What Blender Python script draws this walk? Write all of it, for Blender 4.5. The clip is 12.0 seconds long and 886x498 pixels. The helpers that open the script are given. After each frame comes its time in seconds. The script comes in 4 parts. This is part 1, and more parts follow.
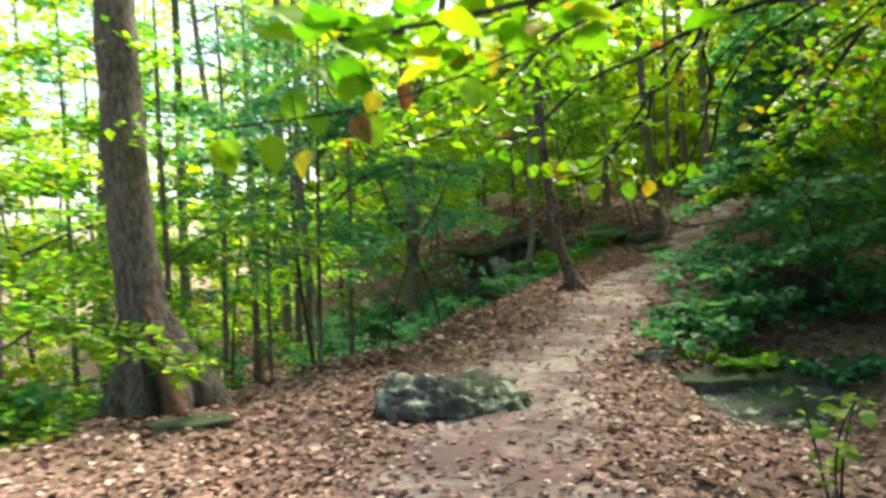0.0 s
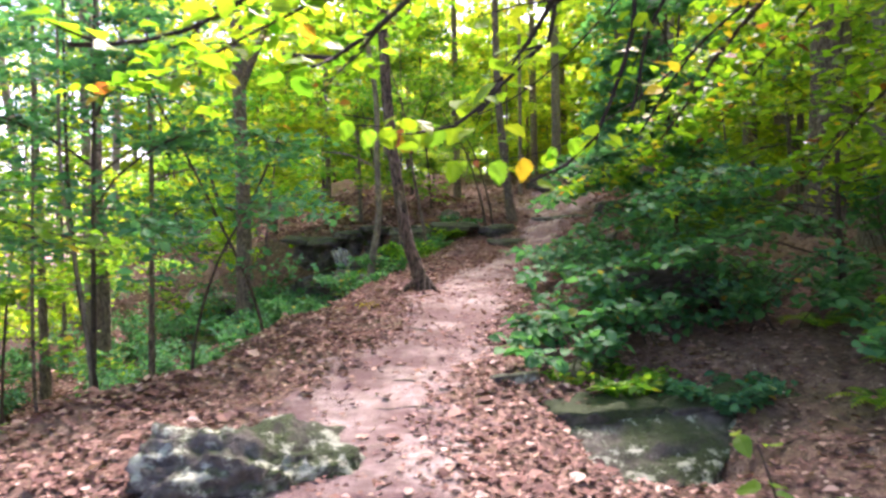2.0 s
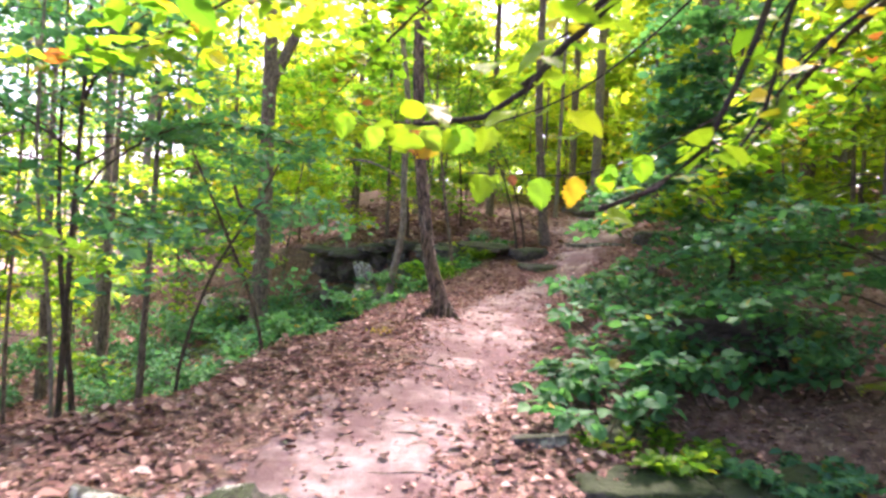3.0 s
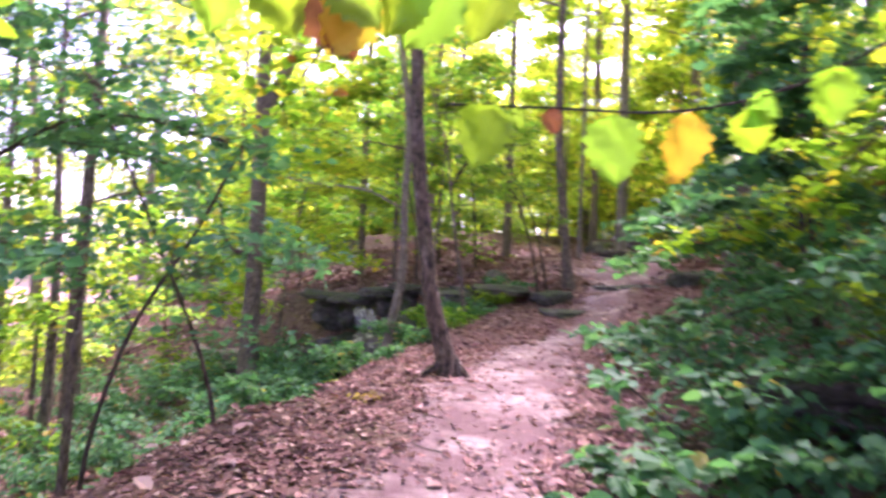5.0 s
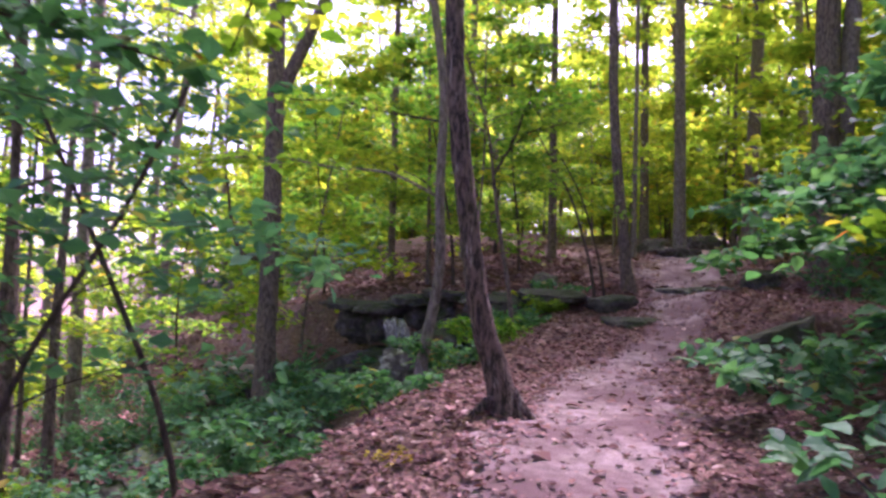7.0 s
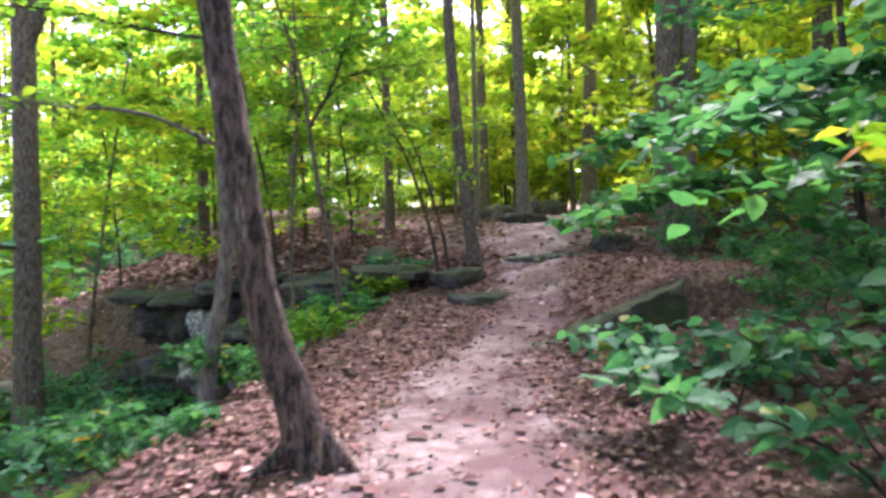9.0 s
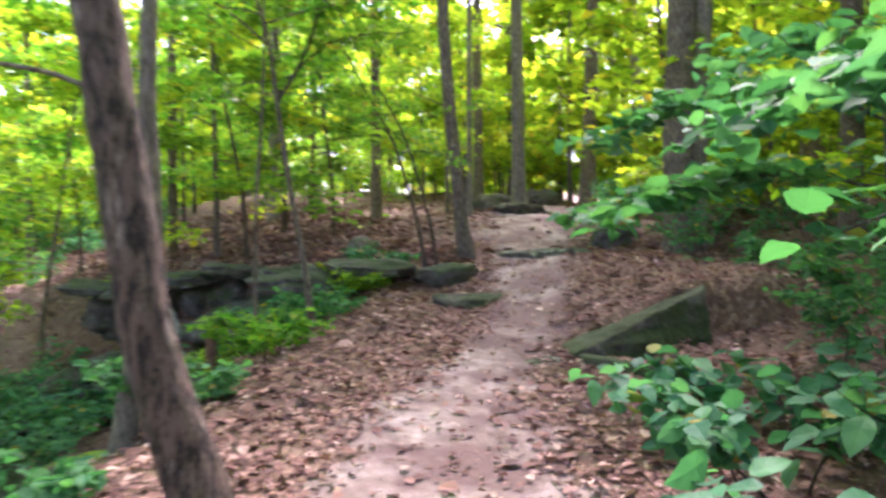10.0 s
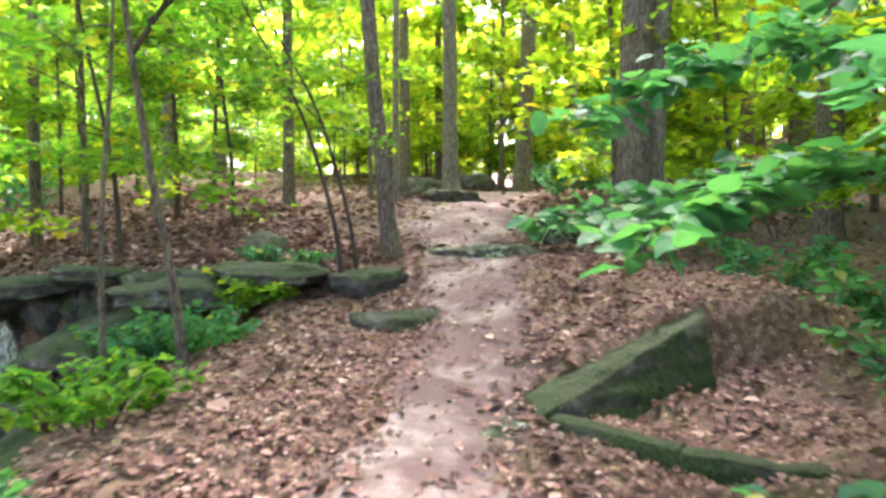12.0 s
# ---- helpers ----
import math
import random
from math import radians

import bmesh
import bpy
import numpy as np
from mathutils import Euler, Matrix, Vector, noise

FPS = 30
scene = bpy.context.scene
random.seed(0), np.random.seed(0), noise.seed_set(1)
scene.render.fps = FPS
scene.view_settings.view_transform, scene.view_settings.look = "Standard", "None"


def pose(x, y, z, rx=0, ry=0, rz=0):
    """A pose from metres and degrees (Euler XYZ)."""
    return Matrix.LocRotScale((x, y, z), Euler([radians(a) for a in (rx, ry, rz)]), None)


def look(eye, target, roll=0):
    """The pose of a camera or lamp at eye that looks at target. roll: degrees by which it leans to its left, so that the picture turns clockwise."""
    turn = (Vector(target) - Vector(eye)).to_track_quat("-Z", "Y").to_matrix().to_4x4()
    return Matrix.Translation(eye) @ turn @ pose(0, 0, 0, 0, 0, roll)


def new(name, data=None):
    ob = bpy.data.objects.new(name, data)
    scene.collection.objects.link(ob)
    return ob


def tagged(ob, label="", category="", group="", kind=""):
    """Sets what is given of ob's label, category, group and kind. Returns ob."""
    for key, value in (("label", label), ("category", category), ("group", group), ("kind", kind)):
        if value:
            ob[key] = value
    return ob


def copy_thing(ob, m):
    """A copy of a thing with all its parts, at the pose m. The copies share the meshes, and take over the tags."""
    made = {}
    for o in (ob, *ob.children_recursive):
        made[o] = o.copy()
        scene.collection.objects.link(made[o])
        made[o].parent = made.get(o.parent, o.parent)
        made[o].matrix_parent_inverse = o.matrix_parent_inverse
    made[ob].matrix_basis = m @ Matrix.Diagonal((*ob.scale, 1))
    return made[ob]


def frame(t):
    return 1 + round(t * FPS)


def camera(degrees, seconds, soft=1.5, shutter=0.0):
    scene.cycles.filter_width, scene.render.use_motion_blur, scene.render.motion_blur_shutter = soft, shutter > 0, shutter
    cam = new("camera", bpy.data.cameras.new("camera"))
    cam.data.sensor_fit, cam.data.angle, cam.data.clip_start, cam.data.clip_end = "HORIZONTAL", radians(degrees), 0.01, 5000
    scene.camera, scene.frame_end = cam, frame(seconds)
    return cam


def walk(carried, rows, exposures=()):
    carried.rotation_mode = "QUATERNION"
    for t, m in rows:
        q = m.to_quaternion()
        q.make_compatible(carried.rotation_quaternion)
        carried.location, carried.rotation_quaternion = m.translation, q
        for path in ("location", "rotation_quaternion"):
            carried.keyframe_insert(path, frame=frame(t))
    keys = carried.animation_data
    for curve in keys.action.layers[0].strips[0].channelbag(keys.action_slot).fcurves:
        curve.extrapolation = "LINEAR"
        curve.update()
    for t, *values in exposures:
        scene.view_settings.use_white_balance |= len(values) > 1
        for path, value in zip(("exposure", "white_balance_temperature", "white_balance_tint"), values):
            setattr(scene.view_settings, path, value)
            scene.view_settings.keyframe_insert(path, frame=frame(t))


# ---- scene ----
cam = camera(63.7, 12.0, soft=2.8, shutter=0.6)
# seconds, x, y, z, yaw, pitch, lean to the right
PATH = [
    (0, 0.032, 0.05, 1.521, -0.03, -0.32, 2.45),
    (0.5, 0.009, 0.491, 1.525, -2.54, -2.19, 2.29),
    (1, 0.107, 0.812, 1.55, -2.2, -2.67, 0.65),
    (1.5, 0.223, 1.343, 1.582, -8.46, -1.76, -1.55),
    (2, 0.344, 1.756, 1.561, -12.0, -1.62, 1.27),
    (2.5, 0.505, 2.226, 1.645, -10.12, -4.39, 0.51),
    (3, 0.594, 2.725, 1.636, -9.63, -0.39, -2.77),
    (4.8, 1.011, 4.395, 1.57, -10.36, 0.43, 1.23),
    (5, 1.042, 4.567, 1.581, -8.06, 3.25, -2.35),
    (5.5, 1.09, 5.144, 1.546, -2.62, 2.65, -1.7),
    (6, 1.095, 5.668, 1.558, -5.19, 4.09, -0.16),
    (6.5, 1.143, 6.194, 1.574, -4.94, 4.02, -1.36),
    (7, 1.19, 6.635, 1.608, -5.38, 3.56, -1.4),
    (7.5, 1.223, 7.189, 1.607, -12.67, -0.58, 2.89),
    (7.7, 1.286, 7.375, 1.578, -13.89, -1.32, 3.97),
    (9.3, 1.971, 8.861, 1.721, -18.23, 1.85, 1.66),
    (9.5, 2.097, 9.059, 1.768, -14.12, 0.81, -0.1),
    (10, 2.214, 9.636, 1.783, -18.51, 0.46, 0.71),
    (10.5, 2.425, 9.976, 1.813, -23.05, -1.9, 1.63),
    (11, 2.584, 10.396, 1.915, -19.24, -0.63, -1.76),
    (11.5, 2.664, 10.933, 2.031, -24.17, -2.68, 0.66),
    (12, 2.853, 11.452, 2.046, -24.63, -1.22, 0.35),
]
EXPOSURES = [(0.0, 2.3, 6900, 8), (0.5, 2.55, 6800, 23), (1.0, 2.85, 6400, 35), (1.5, 2.8, 6600, 37), (2.0, 2.95, 6450, 47), (2.5, 3.15, 6550, 51), (4.8, 3.28, 6200, 76), (5.0, 3.23, 6150, 78), (5.5, 2.68, 6200, 78), (6.5, 2.43, 5950, 84), (7.7, 2.38, 5900, 76), (9.3, 3.27, 5900, 50), (10.0, 3.37, 6100, 46), (10.5, 3.77, 6150, 40), (11.0, 3.82, 6200, 32), (12.0, 3.97, 6250, 40)]   # stops, kelvin, tint
walk(cam, [(t, pose(x, y, z, 90 + pitch, 0, yaw) @ pose(0, 0, 0, 0, 0, -lean)) for t, x, y, z, yaw, pitch, lean in PATH], EXPOSURES)

# ---- light: a bright, thinly clouded sky over the canopy ----
SUN_ELEVATION, SUN_AZIMUTH = radians(56), radians(35)   # azimuth from +y towards +x
world = bpy.data.worlds.new("sky")
scene.world = world
world.use_nodes = True
wn = world.node_tree.nodes
sky = wn.new("ShaderNodeTexSky")
sky.sky_type, sky.sun_disc = "NISHITA", False
sky.sun_elevation, sky.sun_rotation = SUN_ELEVATION, SUN_AZIMUTH
sky.air_density, sky.dust_density, sky.ozone_density = 1.0, 3.0, 1.0
wn["Background"].inputs["Strength"].default_value = 0.1
world.node_tree.links.new(sky.outputs[0], wn["Background"].inputs["Color"])
sun_data = bpy.data.lights.new("sun", "SUN")
sun_data.energy, sun_data.angle, sun_data.color = 4.2, radians(22), (1.0, 0.93, 0.82)
sun = new("sun", sun_data)
toward = Vector((math.sin(SUN_AZIMUTH) * math.cos(SUN_ELEVATION), math.cos(SUN_AZIMUTH) * math.cos(SUN_ELEVATION), math.sin(SUN_ELEVATION)))
sun.matrix_world = look(toward * 60, (0, 0, 0))

# ---- materials ----
def material(name, rough=0.8):
    m = bpy.data.materials.new(name)
    m.use_nodes = True
    n, l = m.node_tree.nodes, m.node_tree.links
    b = n["Principled BSDF"]
    b.inputs["Roughness"].default_value = rough
    return m, n, l, b


def noise_node(n, l, coord, scale, detail=5.0, rough=0.6, stretch=None):
    t = n.new("ShaderNodeTexNoise")
    t.inputs["Scale"].default_value, t.inputs["Detail"].default_value, t.inputs["Roughness"].default_value = scale, detail, rough
    if stretch:
        mp = n.new("ShaderNodeMapping")
        mp.inputs["Scale"].default_value = stretch
        l.new(coord, mp.inputs["Vector"])
        coord = mp.outputs[0]
    l.new(coord, t.inputs["Vector"])
    return t


def ramp(n, l, fac, stops):
    r = n.new("ShaderNodeValToRGB")
    e = r.color_ramp.elements
    while len(e) < len(stops):
        e.new(0.5)
    for k, (p, c) in zip(e, stops):
        k.position, k.color = p, (*c, 1)
    l.new(fac, r.inputs[0])
    return r


def mixed(n, l, fac, a, b, mode="MIX"):
    m = n.new("ShaderNodeMix")
    m.data_type, m.blend_type = "RGBA", mode
    if isinstance(fac, (int, float)):
        m.inputs[0].default_value = fac
    else:
        l.new(fac, m.inputs[0])
    for k, v in ((6, a), (7, b)):
        if isinstance(v, tuple):
            m.inputs[k].default_value = (*v, 1)
        else:
            l.new(v, m.inputs[k])
    return m.outputs[2]


def bump(n, l, b, height, strength, distance):
    u = n.new("ShaderNodeBump")
    u.inputs["Strength"].default_value, u.inputs["Distance"].default_value = strength, distance
    l.new(height, u.inputs["Height"])
    l.new(u.outputs[0], b.inputs["Normal"])


def step_range(n, l, value, lo, hi):
    m = n.new("ShaderNodeMapRange")
    m.inputs[1].default_value, m.inputs[2].default_value = lo, hi
    l.new(value, m.inputs[0])
    return m.outputs[0]


def soil_material():
    m, n, l, b = material("leaf_mould_soil", 0.95)
    co = n.new("ShaderNodeTexCoord").outputs["Object"]
    big, mid, fine = noise_node(n, l, co, 0.7, 4), noise_node(n, l, co, 9, 6), noise_node(n, l, co, 45, 4)
    vor = n.new("ShaderNodeTexVoronoi")
    vor.inputs["Scale"].default_value = 16
    l.new(co, vor.inputs["Vector"])
    leafy = ramp(n, l, vor.outputs["Color"], [(0.0, (0.05, 0.026, 0.02)), (0.35, (0.135, 0.08, 0.06)), (0.65, (0.225, 0.145, 0.105)), (1.0, (0.36, 0.25, 0.2))])
    dark = ramp(n, l, mid.outputs["Fac"], [(0.3, (0.035, 0.02, 0.015)), (0.7, (0.15, 0.085, 0.062))])
    c = mixed(n, l, step_range(n, l, fine.outputs["Fac"], 0.36, 0.6), dark.outputs[0], leafy.outputs[0])
    c = mixed(n, l, step_range(n, l, big.outputs["Fac"], 0.55, 0.75), c, (0.10, 0.085, 0.04))
    l.new(c, b.inputs["Base Color"])
    bump(n, l, b, mid.outputs["Fac"], 0.8, 0.05)
    return m


def path_material():
    m, n, l, b = material("trodden_earth", 0.9)
    co = n.new("ShaderNodeTexCoord").outputs["Object"]
    big, mid, fine = noise_node(n, l, co, 1.3, 4), noise_node(n, l, co, 7, 6), noise_node(n, l, co, 60, 4)
    c = ramp(n, l, mid.outputs["Fac"], [(0.25, (0.13, 0.095, 0.085)), (0.5, (0.31, 0.245, 0.225)), (0.75, (0.50, 0.42, 0.40))]).outputs[0]
    c = mixed(n, l, step_range(n, l, big.outputs["Fac"], 0.40, 0.56), c, (0.15, 0.092, 0.088))
    c = mixed(n, l, step_range(n, l, fine.outputs["Fac"], 0.58, 0.72), c, (0.14, 0.085, 0.065))
    l.new(c, b.inputs["Base Color"])
    bump(n, l, b, fine.outputs["Fac"], 0.9, 0.03)
    return m


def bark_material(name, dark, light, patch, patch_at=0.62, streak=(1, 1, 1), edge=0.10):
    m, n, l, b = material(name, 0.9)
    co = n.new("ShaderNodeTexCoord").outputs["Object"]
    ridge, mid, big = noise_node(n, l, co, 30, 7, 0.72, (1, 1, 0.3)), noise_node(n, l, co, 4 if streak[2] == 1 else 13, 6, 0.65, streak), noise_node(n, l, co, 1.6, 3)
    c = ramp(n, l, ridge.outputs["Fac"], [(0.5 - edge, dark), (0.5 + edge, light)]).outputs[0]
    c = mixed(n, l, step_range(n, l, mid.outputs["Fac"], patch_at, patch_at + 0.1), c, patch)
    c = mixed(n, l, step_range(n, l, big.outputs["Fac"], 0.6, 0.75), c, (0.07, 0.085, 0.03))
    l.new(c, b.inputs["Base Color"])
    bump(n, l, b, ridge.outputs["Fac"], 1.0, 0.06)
    return m


def rock_material(name, moss_at, lichen_at):
    m, n, l, b = material(name, 0.92)
    co = n.new("ShaderNodeTexCoord").outputs["Object"]
    big, mid, fine = noise_node(n, l, co, 2.2, 5), noise_node(n, l, co, 8, 6), noise_node(n, l, co, 50, 5)
    c = ramp(n, l, mid.outputs["Fac"], [(0.3, (0.024, 0.023, 0.02)), (0.5, (0.068, 0.064, 0.055)), (0.66, (0.14, 0.138, 0.118)), (0.8, (0.28, 0.285, 0.25))]).outputs[0]
    geo = n.new("ShaderNodeNewGeometry")
    up = n.new("ShaderNodeSeparateXYZ")
    l.new(geo.outputs["Normal"], up.inputs[0])
    add = n.new("ShaderNodeMath")
    add.operation = "MULTIPLY_ADD"
    l.new(up.outputs[2], add.inputs[0])
    add.inputs[1].default_value = 0.22
    l.new(big.outputs["Fac"], add.inputs[2])
    moss = ramp(n, l, fine.outputs["Fac"], [(0.3, (0.008, 0.017, 0.005)), (0.7, (0.042, 0.072, 0.02))]).outputs[0]
    c = mixed(n, l, step_range(n, l, add.outputs[0], moss_at, moss_at + 0.14), c, moss)
    lichen = noise_node(n, l, co, 4.5, 8, 0.72)
    c = mixed(n, l, step_range(n, l, lichen.outputs["Fac"], lichen_at, lichen_at + 0.07), c, (0.30, 0.34, 0.27))
    l.new(c, b.inputs["Base Color"])
    bump(n, l, b, mid.outputs["Fac"], 0.9, 0.06)
    return m


def leaf_material(name, stops, rough=0.45, through_light=0.45, gain=1.5, blue=0.35):
    """Thin leaves: reflect, let light through, vary from leaf to leaf."""
    m, n, l, b = material(name, rough)
    b.inputs["Specular IOR Level"].default_value = 0.3
    geo = n.new("ShaderNodeNewGeometry")
    info = n.new("ShaderNodeObjectInfo")
    c = ramp(n, l, geo.outputs["Random Per Island"], stops).outputs[0]
    hue = n.new("ShaderNodeHueSaturation")
    shift = n.new("ShaderNodeMapRange")
    shift.inputs[3].default_value, shift.inputs[4].default_value = 0.48, 0.515
    l.new(info.outputs["Random"], shift.inputs[0])
    l.new(shift.outputs[0], hue.inputs["Hue"])
    l.new(c, hue.inputs["Color"])
    c = hue.outputs[0]
    l.new(c, b.inputs["Base Color"])
    tr = n.new("ShaderNodeBsdfTranslucent")
    bright = mixed(n, l, 1.0, c, (gain * 0.98, gain, gain * blue), "MULTIPLY")
    l.new(bright, tr.inputs["Color"])
    mx = n.new("ShaderNodeMixShader")
    mx.inputs[0].default_value = through_light
    l.new(b.outputs[0], mx.inputs[1])
    l.new(tr.outputs[0], mx.inputs[2])
    l.new(mx.outputs[0], n["Material Output"].inputs["Surface"])
    return m


def water_material():
    m, n, l, b = material("stream_water", 0.08)
    co = n.new("ShaderNodeTexCoord").outputs["Object"]
    w = noise_node(n, l, co, 6, 4)
    b.inputs["Base Color"].default_value = (0.05, 0.055, 0.045, 1)
    b.inputs["Specular IOR Level"].default_value = 0.6
    bump(n, l, b, w.outputs["Fac"], 0.25, 0.03)
    return m


def foam_material():
    m, n, l, b = material("white_water", 0.25)
    co = n.new("ShaderNodeTexCoord").outputs["Object"]
    w = noise_node(n, l, co, 16, 6, 0.6, (2.5, 1, 0.5))
    l.new(ramp(n, l, w.outputs["Fac"], [(0.42, (0.03, 0.034, 0.03)), (0.7, (0.3, 0.315, 0.31))]).outputs[0], b.inputs["Base Color"])
    bump(n, l, b, w.outputs["Fac"], 0.8, 0.03)
    return m


FOAM = foam_material()
SOIL, EARTH, ROCK, WATER = soil_material(), path_material(), rock_material("lichened_sandstone", 0.56, 0.53), water_material()
ROCK_PALE = rock_material("pale_lichened_stone", 0.56, 0.53)
ROCK_MOSS = rock_material("moss_covered_stone", 0.46, 0.72)
ROCK_DARK = rock_material("dark_mossy_stone", 0.53, 0.66)
BARK = bark_material("grey_brown_bark", (0.045, 0.034, 0.027), (0.21, 0.17, 0.135), (0.33, 0.295, 0.25))
BARK_PALE = bark_material("pale_grey_bark", (0.09, 0.077, 0.062), (0.27, 0.24, 0.20), (0.33, 0.30, 0.25))
BARK_DARK = bark_material("dark_wet_bark", (0.022, 0.016, 0.012), (0.09, 0.065, 0.048), (0.12, 0.12, 0.09), 0.7)
# Near-black: the shade of limbs seen against the sky is in the colour.
BARK_SHADED = bark_material("shaded_black_bark", (0.006, 0.005, 0.004), (0.026, 0.02, 0.016), (0.05, 0.045, 0.035), 0.72)
BARK_FLAKY = bark_material("flaking_brown_bark", (0.018, 0.012, 0.009), (0.17, 0.12, 0.092), (0.42, 0.36, 0.31), 0.58, (1, 1, 0.22), 0.07)
LEAF_CANOPY = leaf_material("canopy_leaves", [(0.0, (0.078, 0.165, 0.010)), (0.4, (0.155, 0.28, 0.013)), (0.9, (0.265, 0.355, 0.016)), (1.0, (0.39, 0.28, 0.025))], 0.5, 0.66, 2.05, 0.45)
LEAF_UNDER = leaf_material("understorey_leaves", [(0.0, (0.037, 0.135, 0.018)), (0.5, (0.083, 0.225, 0.02)), (0.94, (0.17, 0.30, 0.022)), (1.0, (0.33, 0.27, 0.025))], 0.42, 0.58, 2.05, 0.45)
# The teal in these greens is sky sheen put into the leaf colour.
LEAF_SHRUB = leaf_material("shrub_leaves", [(0.0, (0.018, 0.11, 0.052)), (0.5, (0.046, 0.21, 0.10)), (0.975, (0.075, 0.25, 0.10)), (1.0, (0.36, 0.26, 0.04))], 0.6, 0.48, 1.45, 0.5)
LEAF_TURNING = leaf_material("turning_leaves", [(0.0, (0.06, 0.19, 0.012)), (0.80, (0.15, 0.30, 0.012)), (0.94, (0.33, 0.31, 0.02)), (0.975, (0.36, 0.13, 0.03)), (1.0, (0.14, 0.05, 0.03))], 0.4, 0.58, 1.7)
LITTER = leaf_material("fallen_leaves", [(0.0, (0.05, 0.026, 0.02)), (0.4, (0.15, 0.079, 0.06)), (0.75, (0.27, 0.158, 0.12)), (0.93, (0.41, 0.275, 0.22)), (1.0, (0.55, 0.43, 0.36))], 0.7, 0.1, 1.2, 0.6)
LEAF_YELLOW = leaf_material("yellow_leaves", [(0.0, (0.30, 0.28, 0.02)), (0.6, (0.50, 0.42, 0.03)), (1.0, (0.42, 0.24, 0.04))], 0.5, 0.4, 1.3)
LEAF_DRY = leaf_material("dry_brown_leaves", [(0.0, (0.10, 0.035, 0.025)), (1.0, (0.28, 0.13, 0.08))], 0.6, 0.3, 1.2)
ROTTEN = bark_material("torn_reddish_wood", (0.05, 0.022, 0.014), (0.22, 0.11, 0.07), (0.36, 0.24, 0.18), 0.6)

# ---- the lie of the land ----
PATH_Y = [-20, 0, 4, 6, 7.5, 9, 10.3, 11.6, 12.7, 14, 15, 16.3, 17.4, 20, 22.3, 25, 30, 40, 60]
PATH_X = [-1, 0.0, 0.2, 0.5, 0.85, 1.7, 2.25, 2.8, 3.15, 3.7, 4.4, 5.25, 6.0, 7.1, 8.3, 9.8, 13.5, 20, 34]
RISE_Y = [-40, -20, 0, 3, 6, 8, 10, 12, 15, 18, 20.5, 21.2, 24, 27, 34, 45, 60, 120, 400]
RISE_Z = [-1.0, -0.6, 0, 0.08, 0.12, 0.24, 0.42, 0.62, 0.85, 1.12, 1.55, 1.8, 2.55, 3.05, 3.6, 4.6, 6.0, 9, 12]
BRINK_Y = [-40, 0, 2, 5, 6, 7.1, 7.5, 8.4, 9.5, 11.0, 11.75, 13.1, 14.9, 16.2, 17.7, 18.7, 19.4, 21, 24, 30, 60]
BRINK_X = [-14, -6, -5, -3.6, -3.1, -2.0, -1.35, -0.55, 0.15, 0.8, 1.35, 2.0, 2.7, 3.28, 3.85, 4.35, 5.0, 5.7, 7.6, 12, 32]


def smooth(v):
    v = np.clip(v, 0, 1)
    return v * v * (3 - 2 * v)


def ripple(x, y):
    """Small unevenness of the ground."""
    return (0.022 * np.sin(2.1 * x + 1.3 * y) + 0.018 * np.sin(3.7 * y - 1.9 * x + 1) + 0.012 * np.sin(6.3 * x + 5.1 * y + 2)
            + 0.008 * np.sin(11.0 * x - 9.0 * y) + 0.006 * np.sin(17.0 * y + 13.0 * x + 0.5))


def height(x, y):
    x, y = np.asarray(x, float), np.asarray(y, float)
    c, p, b = np.interp(y, PATH_Y, PATH_X), np.interp(y, RISE_Y, RISE_Z), np.interp(y, BRINK_Y, BRINK_X)
    r = np.clip(x - c - 0.9, 0, 14)
    dip = np.interp(y, [-5, 2, 5, 7.5, 9, 11], [0.05, -0.02, -0.12, -0.12, 0.03, 0.1])
    far = np.clip(r - 1.8, 0, 14)
    z = p + dip * np.minimum(r, 1.8) + 0.13 * far + 0.008 * far * far
    z = z - 0.52 * np.exp(-((x - 2.85) / np.where(x < 2.85, 0.5, 0.75)) ** 4 - ((y - 6.55) / 0.62) ** 4)
    bank_z = p + 0.36 * np.clip(x - 5.4, 0, 1.6) * (1 - smooth((x - 8.2) / 1.6)) * (1 - smooth((y - 18) / 3))
    z = np.where(x > 5.2, z + np.maximum(bank_z - z, 0) * smooth((y - 15.62) / 0.16), z)
    z = z - 0.22 * np.exp(-((x - 6.7) / 1.2) ** 4 - ((y - 14.75) / 0.85) ** 4)
    d = (b - x) * 0.75
    floor = np.interp(x, [-120, -60, -30, -14, -6, -2, 0, 2, 4, 6], [-11, -10, -7.5, -4.2, -2.0, -1.15, -0.75, -0.2, 0.4, 1.1])
    z = z + (np.minimum(floor, p - 0.15) - z) * smooth(d / 2.0)
    ledge = np.interp(x, [-14, -3, 0, 2, 4, 5.2], [30, 26, 22.5, 20.6, 19.8, 19.4])
    bank = np.interp(x, [-120, -60, -30, -14, -5, 0, 4, 7], [-10, -9, -6.5, -2.8, 0.0, 1.25, 1.7, 1.9]) + 0.13 * np.clip(y - ledge - 1, 0, 22)
    z = z + (bank - z) * smooth((y - ledge) / np.interp(x, [-3, 1, 3], [4.0, 1.6, 0.9])) * smooth(d / 0.8)
    return z + ripple(x, y) * np.clip(np.abs(x - c) - 0.1, 0.3, 1.6)

